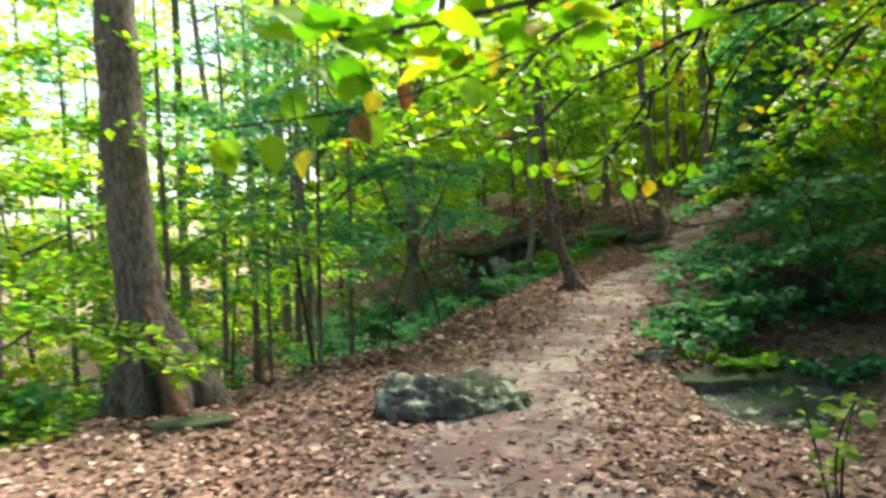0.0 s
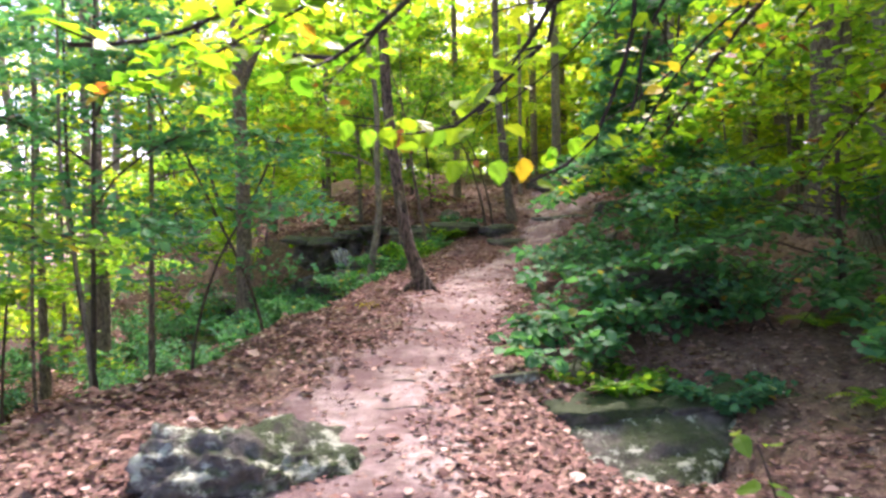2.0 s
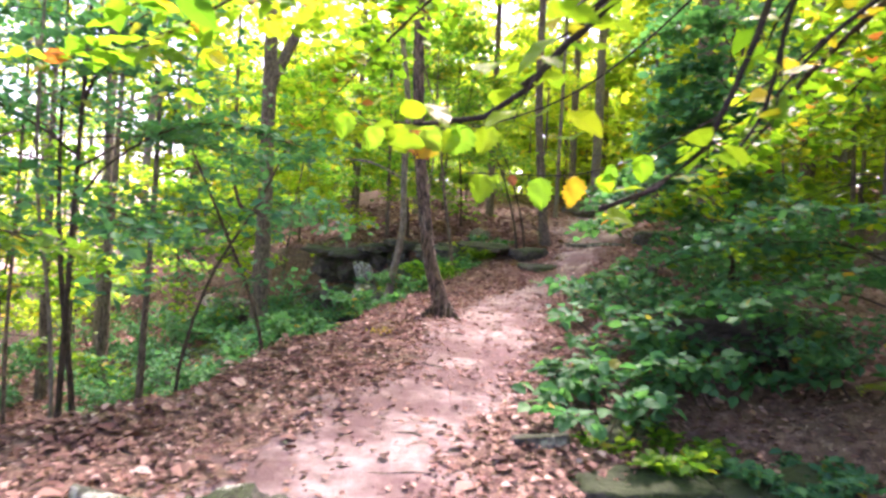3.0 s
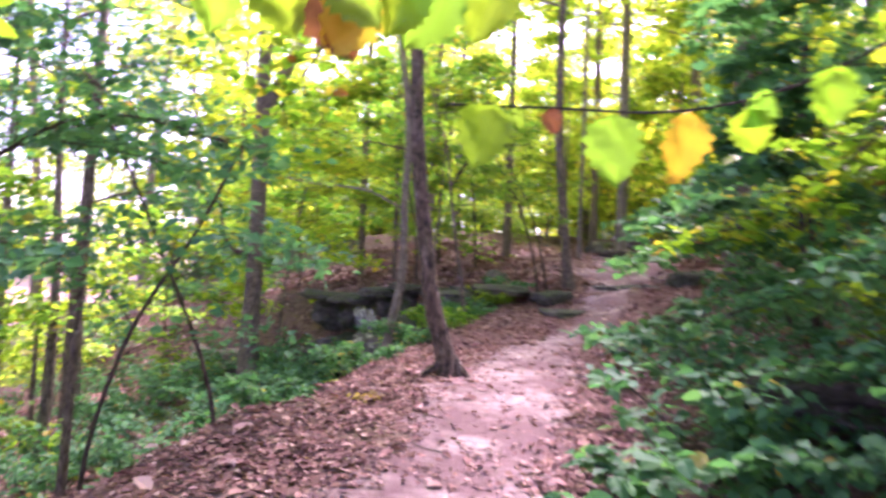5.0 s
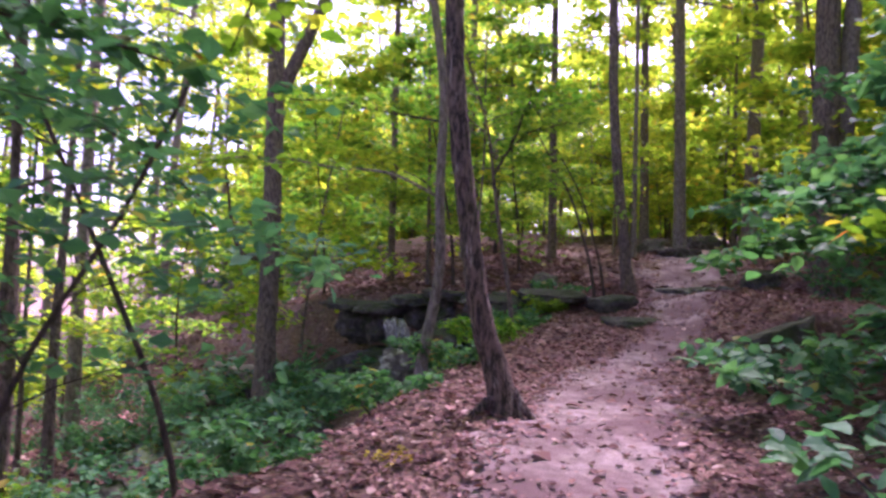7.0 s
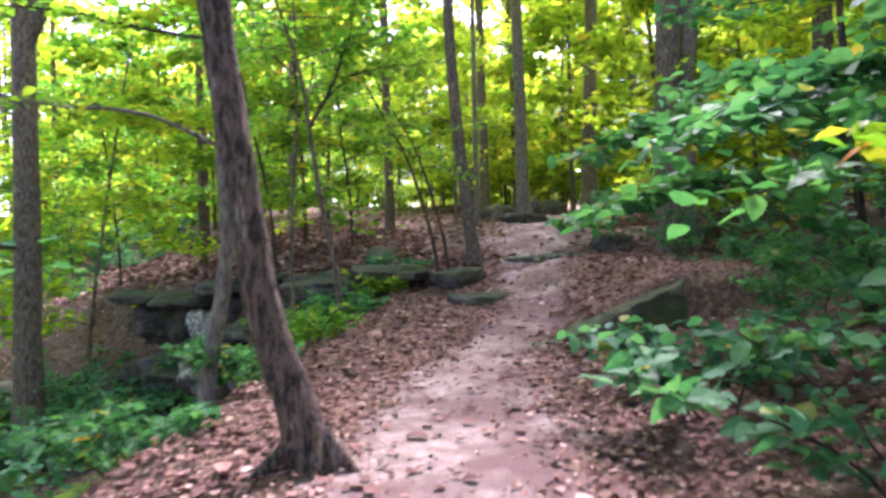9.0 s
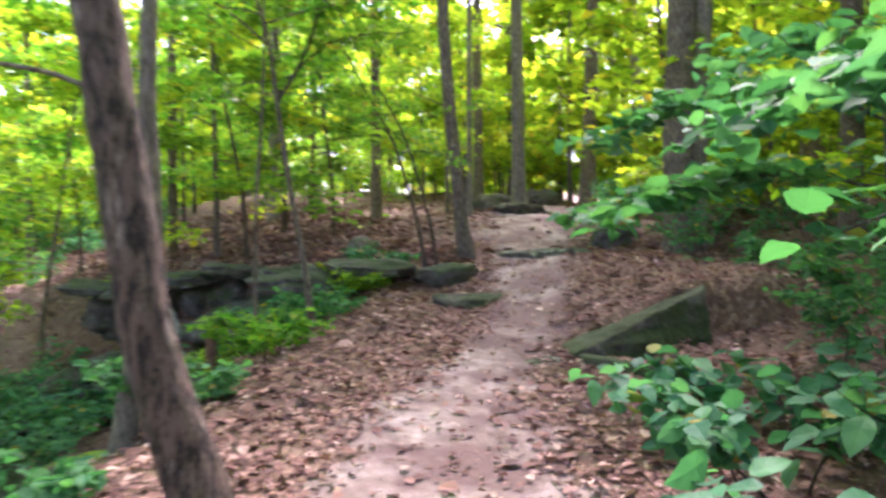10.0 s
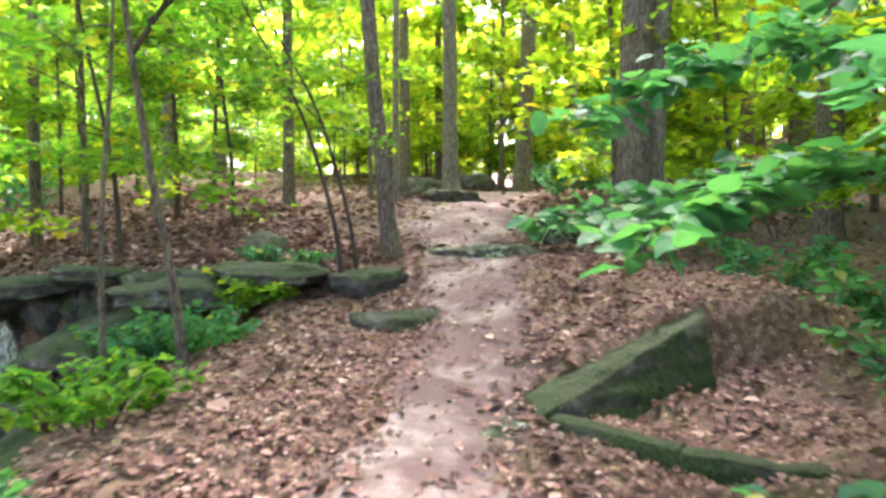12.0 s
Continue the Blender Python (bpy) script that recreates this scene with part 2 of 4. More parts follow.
# ---- mesh helpers ----
def mesh_from(name, verts, faces, mat, smooth_shaded=False):
    me = bpy.data.meshes.new(name)
    verts, faces = np.asarray(verts, np.float32).reshape(-1, 3), np.asarray(faces, np.int32)
    k = faces.shape[1]
    me.vertices.add(len(verts))
    me.vertices.foreach_set("co", verts.ravel())
    me.loops.add(faces.size)
    me.loops.foreach_set("vertex_index", faces.ravel())
    me.polygons.add(len(faces))
    me.polygons.foreach_set("loop_start", np.arange(0, faces.size, k, dtype=np.int32))
    me.polygons.foreach_set("use_smooth", np.full(len(faces), smooth_shaded))
    me.update(calc_edges=True)
    me.materials.append(mat)
    return me


def part(name, me, parent=None, label=""):
    ob = new(name, me)
    ob.parent = parent
    return tagged(ob, label)


def thing(name, at, label, category, group="", kind=""):
    ob = new(name)
    ob.empty_display_size = 0.1
    ob.matrix_world = Matrix.Translation(at)
    return tagged(ob, label, category, group, kind)


def tube(points, radii, sides=10, lumps=0.0, seed=0):
    """A round limb through points, each with its radius; lumps: unevenness of its skin."""
    p, r = np.asarray(points, float), np.asarray(radii, float)
    t = np.gradient(p, axis=0)
    t /= np.linalg.norm(t, axis=1)[:, None] + 1e-9
    ref = np.where(np.abs(t[:, 2:3]) > 0.8, np.array([[1.0, 0, 0]]), np.array([[0, 0, 1.0]]))
    u = np.cross(ref, t)
    u /= np.linalg.norm(u, axis=1)[:, None] + 1e-9
    v = np.cross(t, u)
    a = np.linspace(0, 2 * np.pi, sides, endpoint=False)
    wob = 1 + lumps * (np.sin(3 * a[None] + seed + 1.7 * np.arange(len(p))[:, None]) + 0.6 * np.sin(5 * a[None] + 2.3 * seed - 0.9 * np.arange(len(p))[:, None]))
    ring = (np.cos(a)[None, :, None] * u[:, None] + np.sin(a)[None, :, None] * v[:, None]) * (r[:, None] * wob)[..., None] + p[:, None]
    i, j = np.meshgrid(np.arange(len(p) - 1), np.arange(sides), indexing="ij")
    k = (j + 1) % sides
    return ring.reshape(-1, 3), np.stack([i * sides + j, i * sides + k, (i + 1) * sides + k, (i + 1) * sides + j], -1).reshape(-1, 4)


def joined(pieces):
    vs, fs, n = [], [], 0
    for v, f in pieces:
        vs.append(v), fs.append(f + n)
        n += len(v)
    return np.concatenate(vs), np.concatenate(fs)


def curve_points(knots, n):
    """n points on a smooth line through knots."""
    k = np.asarray(knots, float)
    s = np.concatenate([[0], np.cumsum(np.linalg.norm(np.diff(k, axis=0), axis=1))])
    m = np.gradient(k, s, axis=0)
    out = []
    for t in np.linspace(0, s[-1], n):
        i = min(np.searchsorted(s, t, "right") - 1, len(s) - 2)
        h = s[i + 1] - s[i]
        q = (t - s[i]) / h
        out.append((2 * q**3 - 3 * q**2 + 1) * k[i] + (q**3 - 2 * q**2 + q) * h * m[i] + (3 * q**2 - 2 * q**3) * k[i + 1] + (q**3 - q**2) * h * m[i + 1])
    return np.array(out)


def leaves(rng, at, size, flat=0.45, wide=0.34, fine=False, ahead=None, droop=0.15):
    """Folded leaves at points: level on the whole, turned at random. fine: with a rounded outline."""
    n = len(at)
    size = np.asarray(size) * rng.uniform(0.65, 1.25, n)
    up = np.array([0, 0, 1.0]) + rng.normal(0, flat, (n, 3))
    up /= np.linalg.norm(up, axis=1)[:, None]
    a = rng.uniform(0, 2 * np.pi, n)
    d = np.stack([np.cos(a), np.sin(a), -droop + rng.normal(0, 0.15, n)], -1)
    if ahead is not None:
        d = d * 0.8 + ahead
    d -= up * (d * up).sum(1)[:, None]
    d /= np.linalg.norm(d, axis=1)[:, None] + 1e-9
    s = np.cross(up, d)
    L, W = size[:, None], (size * wide)[:, None]
    if fine == "round":
        st, wd = [0.0, 0.12, 0.35, 0.6, 0.82, 1.0], [0.0, 0.62, 1.0, 0.9, 0.5, 0.0]
        mid = [at + d * L * q - up * L * (0.22 * q * q) for q in st]
        rim = [mid[k] + e * s * W * wd[k] + up * W * (0.24 * wd[k] - 0.12 * (k % 2)) for e in (1, -1) for k in (1, 2, 3, 4)]
        v = np.stack(mid + rim, 1)
        f = []
        for o, flip in ((6, False), (10, True)):
            t = [(0, 1, o), (4, 5, o + 3)]
            for k in (1, 2, 3):
                t += [(k, k + 1, o + k), (k, o + k, o + k - 1)]
            f += [q[::-1] if flip else q for q in t]
        return v.reshape(-1, 3), (np.arange(n)[:, None, None] * 14 + np.array(f)[None]).reshape(-1, 3)
    if fine:
        v = np.stack([at, at + d * L * 0.22 + s * W * 0.8 + up * W * 0.18, at + d * L * 0.6 + s * W + up * W * 0.22, at + d * L - up * L * 0.12,
                      at + d * L * 0.6 - s * W + up * W * 0.22, at + d * L * 0.22 - s * W * 0.8 + up * W * 0.18], 1)
        f = np.array([[0, 3, 2, 1], [0, 5, 4, 3]])
        return v.reshape(-1, 3), (np.arange(n)[:, None, None] * 6 + f[None]).reshape(-1, 4)
    v = np.stack([at, at + d * L * 0.45 + s * W + up * W * 0.2, at + d * L - up * L * 0.08, at + d * L * 0.45 - s * W + up * W * 0.2], 1)
    f = np.array([[0, 2, 1], [0, 3, 2]])
    return v.reshape(-1, 3), (np.arange(n)[:, None, None] * 4 + f[None]).reshape(-1, 3)


# ---- ground, path, stream ----
def ground():
    near_x, near_y = np.arange(-8, 14.01, 0.1), np.arange(-2, 30.01, 0.1)
    far = np.geomspace(0.3, 420, 34)
    xs, ys = np.concatenate([(-8 - far)[::-1], near_x, 14 + far]), np.concatenate([(-2 - far)[::-1], near_y, 30 + far])
    X, Y = np.meshgrid(xs, ys, indexing="ij")
    v = np.stack([X, Y, height(X, Y)], -1).reshape(-1, 3)
    i, j = np.meshgrid(np.arange(len(xs) - 1), np.arange(len(ys) - 1), indexing="ij")
    a = (i * len(ys) + j).ravel()
    f = np.stack([a, a + len(ys), a + len(ys) + 1, a + 1], -1)
    tagged(new("ground", mesh_from("ground", v, f, SOIL, True)), "brown woodland floor of leaf mould and bare soil", "ground", kind="structure")


HALF_Y, HALF_W = [-20, 3, 5.2, 7, 9, 12, 15, 17, 22, 30, 60], [0.8, 1.0, 0.85, 0.95, 0.78, 0.85, 0.6, 0.58, 1.1, 1.8, 1.8]


def footpath():
    ys = np.arange(-6, 34, 0.07)
    q = np.linspace(-1, 1, 17)
    wl = np.interp(ys, HALF_Y, HALF_W) * (1 + 0.16 * np.sin(2.3 * ys) + 0.12 * np.sin(5.9 * ys + 1) + 0.1 * np.sin(13 * ys) + 0.07 * np.sin(29 * ys))
    wr = np.interp(ys, HALF_Y, HALF_W) * (1 + 0.16 * np.sin(1.9 * ys + 2) + 0.12 * np.sin(6.7 * ys) + 0.1 * np.sin(15 * ys + 1) + 0.07 * np.sin(31 * ys))
    X = np.interp(ys, PATH_Y, PATH_X)[:, None] + np.where(q < 0, wl[:, None] * q, wr[:, None] * q)
    Y = np.repeat(ys[:, None], len(q), 1)
    Z = height(X, Y) + 0.012 * (1 - np.abs(q) ** 6) - 0.004 + 0.004 * np.sin(23 * X + 19 * Y)
    i, j = np.meshgrid(np.arange(len(ys) - 1), np.arange(len(q) - 1), indexing="ij")
    a = (i * len(q) + j).ravel()
    f = np.stack([a, a + 1, a + len(q) + 1, a + len(q)], -1)
    tagged(new("path", mesh_from("path", np.stack([X, Y, Z], -1), f, EARTH, True)), "trodden footpath of pale pinkish bare earth", "path", kind="structure")


def stream():
    k = curve_points([(4.3, 19.0, 0), (2.7, 19.6, 0), (1.7, 20.5, 0), (0.3, 20.6, 0), (-1.4, 19.6, 0), (-2.6, 18.6, 0)], 80)
    w = 0.7 + 0.15 * np.sin(np.arange(80) * 0.9)
    t = np.gradient(k, axis=0)
    side = np.stack([-t[:, 1], t[:, 0], 0 * t[:, 0]], -1) / np.linalg.norm(t, axis=1)[:, None]
    L, R = k + side * w[:, None], k - side * w[:, None]
    z = np.minimum.accumulate(height(k[:, 0], k[:, 1])) + 0.06
    L[:, 2] = R[:, 2] = z
    v = np.stack([L, R], 1).reshape(-1, 3)
    a = np.arange(79) * 2
    tagged(new("water_stream", mesh_from("water_stream", v, np.stack([a, a + 1, a + 3, a + 2], -1), WATER, True)), "shallow stream with pale reflections between banks", "stream", kind="structure")


def cascade():
    """White water sliding over the ledge into the stream."""
    ys, q = np.linspace(0, 1, 26), np.linspace(-1, 1, 15)
    line = curve_points([(1.55, 20.75, 1.12), (1.6, 20.35, 1.06), (1.68, 20.1, 0.72), (1.72, 19.9, 0.42), (1.75, 19.55, 0.22), (1.75, 19.2, 0.1)], 26)
    w = 0.17 + 0.07 * np.sin(5 * ys)
    X = line[:, 0:1] + w[:, None] * q
    Y = line[:, 1:2] - 0.03 * np.sin(11 * q + 6 * ys[:, None])
    Z = line[:, 2:3] + 0.03 * np.sin(8 * q + 9 * ys[:, None]) - 0.05 * q**2
    i, j = np.meshgrid(np.arange(25), np.arange(14), indexing="ij")
    a = (i * 15 + j).ravel()
    tagged(new("water_cascade", mesh_from("water_cascade", np.stack([X, Y, Z], -1), np.stack([a, a + 1, a + 16, a + 15], -1), FOAM, True)), "small white cascade sliding over dark stones", "water", kind="structure")


ground()
footpath()
stream()
cascade()


# ---- rocks ----
def rock(at, size, turn=0, tilt=(0, 0), seed=0, name="boulder", label="grey sandstone boulder with green moss", blocky=0.55, detail=4, group="", rough=1.0, bowl=None, mat=None):
    """An angular, weathered stone: a ball squared off, cut by planes and roughened."""
    rng = np.random.default_rng(seed)
    bm = bmesh.new()
    bmesh.ops.create_icosphere(bm, subdivisions=detail, radius=1)
    cuts = [(Vector(rng.normal(0, 1, 3)).normalized(), rng.uniform(0.62, 0.85)) for _ in range(7)]
    off = Vector(rng.uniform(-50, 50, 3))
    for v in bm.verts:
        c = v.co
        m = max(abs(c.x), abs(c.y), abs(c.z))
        c = c * (1 - blocky) + (c / m) * blocky * 0.85
        for nrm, dist in cuts:
            over = c.dot(nrm) - dist
            if over > 0:
                c = c - nrm * over * 0.85
        c = c * (1 + 0.26 * noise.noise(c * 1.7 + off) + 0.15 * noise.noise(c * 3.9 + off) + rough * (0.07 * noise.noise(c * 9 + off) + 0.04 * noise.noise(c * 22 + off)))
        if bowl:
            c.z -= bowl[2] * math.exp(-((c.x - bowl[0]) / bowl[1]) ** 2) * (1 if c.z > -0.2 else 0.3)
        v.co = Vector((c.x * size[0], c.y * size[1], c.z * size[2]))
    me = bpy.data.meshes.new(name)
    bm.to_mesh(me)
    bm.free()
    me.materials.append(mat or ROCK_DARK)
    me.polygons.foreach_set("use_smooth", np.full(len(me.polygons), True))
    ob = new(name, me)
    ob.matrix_world = pose(*at, tilt[0], tilt[1], turn)
    return tagged(ob, label, "rock", group)


def hewn_stone(name, corners, label, seed, rough=0.03, mat=None, cuts=22, group=""):
    """A stone between eight corners (four below, four above, the same way round), with a worn and uneven skin."""
    lo, hi = [Vector(c) for c in corners[:4]], [Vector(c) for c in corners[4:]]
    centre = sum((Vector(c) for c in corners), Vector()) / 8
    bm = bmesh.new()
    bmesh.ops.create_cube(bm, size=2)
    bmesh.ops.subdivide_edges(bm, edges=bm.edges[:], cuts=cuts, use_grid_fill=True)
    off = Vector((seed * 7.3, seed * 1.9, seed * 4.1))
    for v in bm.verts:
        c = v.co.normalized() * 1.25
        u = v.co.lerp(c, 0.16)
        a, b, h = (u.x + 1) / 2, (u.y + 1) / 2, (u.z + 1) / 2
        p = [q[0].lerp(q[1], a).lerp(q[3].lerp(q[2], a), b) for q in (lo, hi)]
        w = p[0].lerp(p[1], h)
        out = (w - centre).normalized()
        layer = 0.5 * rough * math.sin(w.z * 34 + 3 * noise.noise(w * 2 + off))
        v.co = w + out * (rough * (1.8 * noise.noise(w * 2.6 + off) + noise.noise(w * 7 + off) + 0.6 * noise.noise(w * 19 + off)) + layer) - centre
    me = bpy.data.meshes.new(name)
    bm.normal_update()
    bm.to_mesh(me)
    bm.free()
    me.materials.append(mat or ROCK_DARK)
    me.polygons.foreach_set("use_smooth", np.full(len(me.polygons), True))
    ob = new(name, me)
    ob.matrix_world = Matrix.Translation(centre)
    return tagged(ob, label, "rock", group)


def ground_z(x, y, up=0.0):
    return float(height(x, y)) + up


def rocks():
    rock((0.06, 6.05, 0.11), (0.60, 0.42, 0.36), 8, (4, 4), 3, blocky=0.35, detail=5, rough=2.4, mat=ROCK_PALE, label="low mossy boulder with pale lichen beside the path")
    hewn_stone("boulder", [(2.5, 6.4, -0.8), (3.2, 6.3, -0.8), (4.4, 7.3, -0.7), (2.3, 7.5, -0.7), (2.38, 6.42, -0.38), (3.2, 6.35, -0.36), (4.45, 7.12, 0.06), (2.32, 7.26, 0.02)], "sloping grey boulder face with pale lichen in a hollow", 5, 0.035, ROCK_PALE, 30)
    hewn_stone("boulder", [(2.2, 7.12, -0.4), (3.3, 7.14, -0.4), (3.3, 7.6, -0.3), (2.2, 7.5, -0.3), (2.25, 7.14, 0.08), (3.3, 7.08, 0.05), (3.3, 7.5, 0.1), (2.25, 7.45, 0.12)], "dark mossy stone rim above a hollow", 6, 0.035, ROCK_MOSS)
    hewn_stone("boulder", [(3.35, 7.08, -0.4), (4.5, 6.95, -0.4), (4.6, 7.5, -0.3), (3.35, 7.6, -0.3), (3.35, 7.06, 0.03), (4.55, 6.98, 0.1), (4.6, 7.4, 0.14), (3.35, 7.5, 0.08)], "dark mossy stone rim above a hollow", 7, 0.035, ROCK_MOSS)
    hewn_stone("stone", [(1.98, 7.66, 0.1), (2.45, 7.7, 0.1), (2.45, 7.82, 0.1), (1.98, 7.78, 0.1), (2.0, 7.66, 0.27), (2.45, 7.7, 0.29), (2.45, 7.8, 0.29), (2.0, 7.76, 0.28)], "small narrow stone half sunk in leaf litter", 8, 0.02, ROCK, 10)
    rock((5.38, 17.95, 1.16), (0.55, 0.2, 0.16), 3, (0, 2), 11, "stepping_stone", "long mossy stone lying as a step beside the path", 0.8)
    rock((5.55, 19.45, 1.42), (0.52, 0.28, 0.24), -4, (0, -4), 12, "stepping_stone", "thick dark mossy stone lying beside the path", 0.7)
    hewn_stone("slab", [(5.15, 15.16, 0.5), (6.9, 15.25, 0.45), (7.15, 15.95, 0.5), (5.3, 15.7, 0.5), (5.25, 15.3, 0.87), (6.98, 15.60, 1.42), (7.2, 15.98, 1.45), (5.4, 15.72, 0.92)], "wedge-shaped dark slab of stone covered with moss", 14, mat=ROCK_MOSS)
    hewn_stone("slab", [(6.9, 15.5, 0.6), (7.35, 16.2, 0.7), (7.15, 16.5, 0.7), (6.75, 15.8, 0.6), (6.98, 15.62, 1.40), (7.45, 16.25, 1.38), (7.2, 16.55, 1.4), (6.8, 15.85, 1.42)], "short dark mossy slab at the end of a stone edge", 16, mat=ROCK_MOSS)
    hewn_stone("slab", [(5.28, 15.3, 0.7), (5.56, 14.42, 0.66), (5.76, 14.5, 0.66), (5.45, 15.36, 0.7), (5.32, 15.28, 0.88), (5.62, 14.42, 0.86), (5.74, 14.47, 0.87), (5.44, 15.33, 0.89)], "low narrow ridge of mossy stone in leaf litter", 15, 0.02, ROCK_MOSS)
    hewn_stone("slab", [(5.56, 14.44, 0.66), (6.3, 13.6, 0.66), (6.45, 13.72, 0.66), (5.72, 14.56, 0.66), (5.6, 14.42, 0.85), (6.3, 13.62, 0.82), (6.4, 13.7, 0.83), (5.72, 14.52, 0.86)], "low narrow ridge of mossy stone in leaf litter", 17, 0.02, ROCK_MOSS)
    hewn_stone("slab", [(4.3, 14.85, 0.6), (5.2, 15.2, 0.6), (5.1, 15.5, 0.6), (4.3, 15.1, 0.6), (4.35, 14.86, 0.825), (5.2, 15.22, 0.875), (5.1, 15.46, 0.885), (4.35, 15.08, 0.835)], "flat grey stone set flush in the path", 18, 0.015, ROCK)
    hewn_stone("stepping_stone", [(7.0, 21.0, 1.3), (8.6, 20.7, 1.4), (8.7, 21.3, 1.5), (7.0, 21.5, 1.4), (7.05, 21.0, 1.80), (8.6, 20.75, 1.86), (8.7, 21.25, 1.88), (7.0, 21.45, 1.84)], "flat pale stone ledge lying across the path", 19, 0.035, ROCK)
    rock((7.5, 16.15, 1.2), (0.75, 0.35, 0.24), 10, (0, -5), 16, "boulder", "block of dark grey stone jutting from the slope", 0.8)
    rock((9.3, 25.2, ground_z(9.3, 25.2, 0.05)), (0.8, 0.4, 0.16), 20, (0, 0), 17, "stepping_stone", "flat stone forming a step across the path", 0.8)
    rock((8.4, 20.2, ground_z(8.4, 20.2, -0.06)), (0.9, 0.35, 0.3), 35, (0, 5), 18, "boulder", "weathered stones along the edge of the path", 0.7)
    rock((9.9, 21.9, ground_z(9.9, 21.9, -0.06)), (1.1, 0.4, 0.32), 35, (0, -3), 19, "boulder", "weathered stones along the edge of the path", 0.7)
    rock((11.6, 28.5, ground_z(11.6, 28.5, 0.15)), (0.7, 0.4, 0.35), 10, (0, 0), 20, "boulder", "rounded grey stone above the path")
    rock((10.3, 28.9, ground_z(10.3, 28.9, 0.15)), (0.8, 0.5, 0.4), 30, (0, 0), 21, "boulder", "dark stone under the trees above the path")
    # ledge on the far bank of the stream
    for i, (x, y, s) in enumerate([(4.2, 20.1, 0.55), (3.1, 20.35, 0.7), (1.9, 20.9, 0.8), (0.5, 22.0, 0.9), (-0.9, 23.2, 0.8), (4.6, 21.0, 0.45), (2.5, 21.4, 0.4), (-2.4, 24.8, 0.9)]):
        rock((x, y, ground_z(x, y - 0.3) + 0.25 * s), (s * 1.35, s * 0.6, s * 0.62), -20 + 17 * i, (5, 3 - 2 * i), 30 + i, "boulder", "dark mossy ledge stone on the stream bank", 0.7, 4, "stones of the stream bank")
    for i, (x, y) in enumerate([(4.5, 19.55), (3.5, 19.75), (2.4, 20.15), (1.4, 20.8), (0.6, 21.4), (-0.3, 22.2)]):
        rock((x, y, ground_z(x, y + 0.9) - 0.02), (0.75, 0.5, 0.13 + 0.03 * (i % 3)), -12 - 9 * i, (4 - 3 * (i % 2), 3 - 2 * (i % 3)), 70 + i, "slab", "dark mossy slab overhanging the stream", 0.8, 4, "slabs over the stream")
    for i, x in enumerate(np.linspace(-2.2, 3.6, 11)):
        y = float(np.interp(x, [-3, 0, 2, 4], [26.6, 22.9, 20.9, 20.1]))
        s = 0.6 + 0.2 * math.sin(i * 2.3)
        rock((float(x), y, ground_z(x, y) + 0.08), (s * 1.4, s * 0.8, s * 0.75), 33 * i, (6, 4), 90 + i, "boulder", "dark mossy ledge stone on the stream bank", 0.6, 4, "stones of the stream bank")
    for i, (x, y, z, s) in enumerate([(0.9, 22.2, 0.85, 0.6), (1.5, 21.7, 0.9, 0.55), (2.15, 21.45, 1.1, 0.5), (2.75, 21.2, 1.2, 0.5), (3.35, 20.75, 1.2, 0.42), (3.95, 20.45, 1.25, 0.4), (4.5, 20.3, 1.3, 0.36)]):
        rock((x, y, z), (s * 0.95, s * 0.55, s * 0.7), 25 * i, (0, 6 - 3 * i), 120 + i, "boulder", "dark wet ledge stone above the stream", 0.75, 4, "stones of the stream bank", 1.6)
        rock((x - 0.1, y - 0.25, z + s * 0.72), (s * 1.2, s * 0.85, 0.13), -15 + 12 * i, (5, 4 - 3 * (i % 3)), 130 + i, "slab", "dark mossy slab overhanging the stream", 0.85, 4, "slabs over the stream", 1.6)
    rock((1.75, 19.3, 0.2), (0.55, 0.4, 0.4), 30, (0, 10), 111, "boulder", "pale wet stone in the stream", 0.5, 4, mat=ROCK)
    # overhanging stones among the shrubs
    rock((5.0, 9.6, 0.80), (1.1, 0.6, 0.2), 12, (-6, 6), 41, "slab", "dark overhanging slab of stone among shrubs", 0.75)
    rock((4.3, 9.8, 0.5), (0.45, 0.4, 0.4), 40, (0, 0), 42, "boulder", "dark stone under an overhanging slab")
    rock((5.9, 9.9, 0.62), (0.5, 0.45, 0.45), 10, (0, 0), 43, "boulder", "dark stone under an overhanging slab")
    rock((3.05, 8.25, 0.12), (0.55, 0.28, 0.16), 10, (0, 0), 44, "boulder", "small stone overgrown with green plants")
    rock((-2.2, 5.9, 0.1), (0.5, 0.3, 0.1), 20, (0, 0), 45, "boulder", "flat mossy stone at the foot of a big tree")
    for i, (x, y, s) in enumerate([(1.0, 16.5, 0.35), (-0.4, 15.2, 0.4), (-2.0, 16.0, 0.5), (2.2, 18.0, 0.4), (-3.4, 13.6, 0.5), (0.2, 18.6, 0.45)]):
        rock((x, y, ground_z(x, y, 0.05)), (s, s * 0.7, s * 0.5), 37 * i, (0, 0), 50 + i, "boulder", "wet grey stone in the stream bed", 0.5, 3, "stones in the stream bed")


rocks()


# ---- trees and plants ----
def limb_path(rng, start, azimuth, rise, reach, droop, n=6):
    s = np.linspace(0, 1, n)
    d = np.array([math.cos(azimuth), math.sin(azimuth), 0])
    bend = rng.normal(0, 0.12) * reach
    side = np.array([-d[1], d[0], 0])
    return start + d * (s * reach)[:, None] + side * (bend * np.sin(s * 3))[:, None] + np.array([0, 0, 1.0]) * (rise * s - droop * s * s)[:, None]


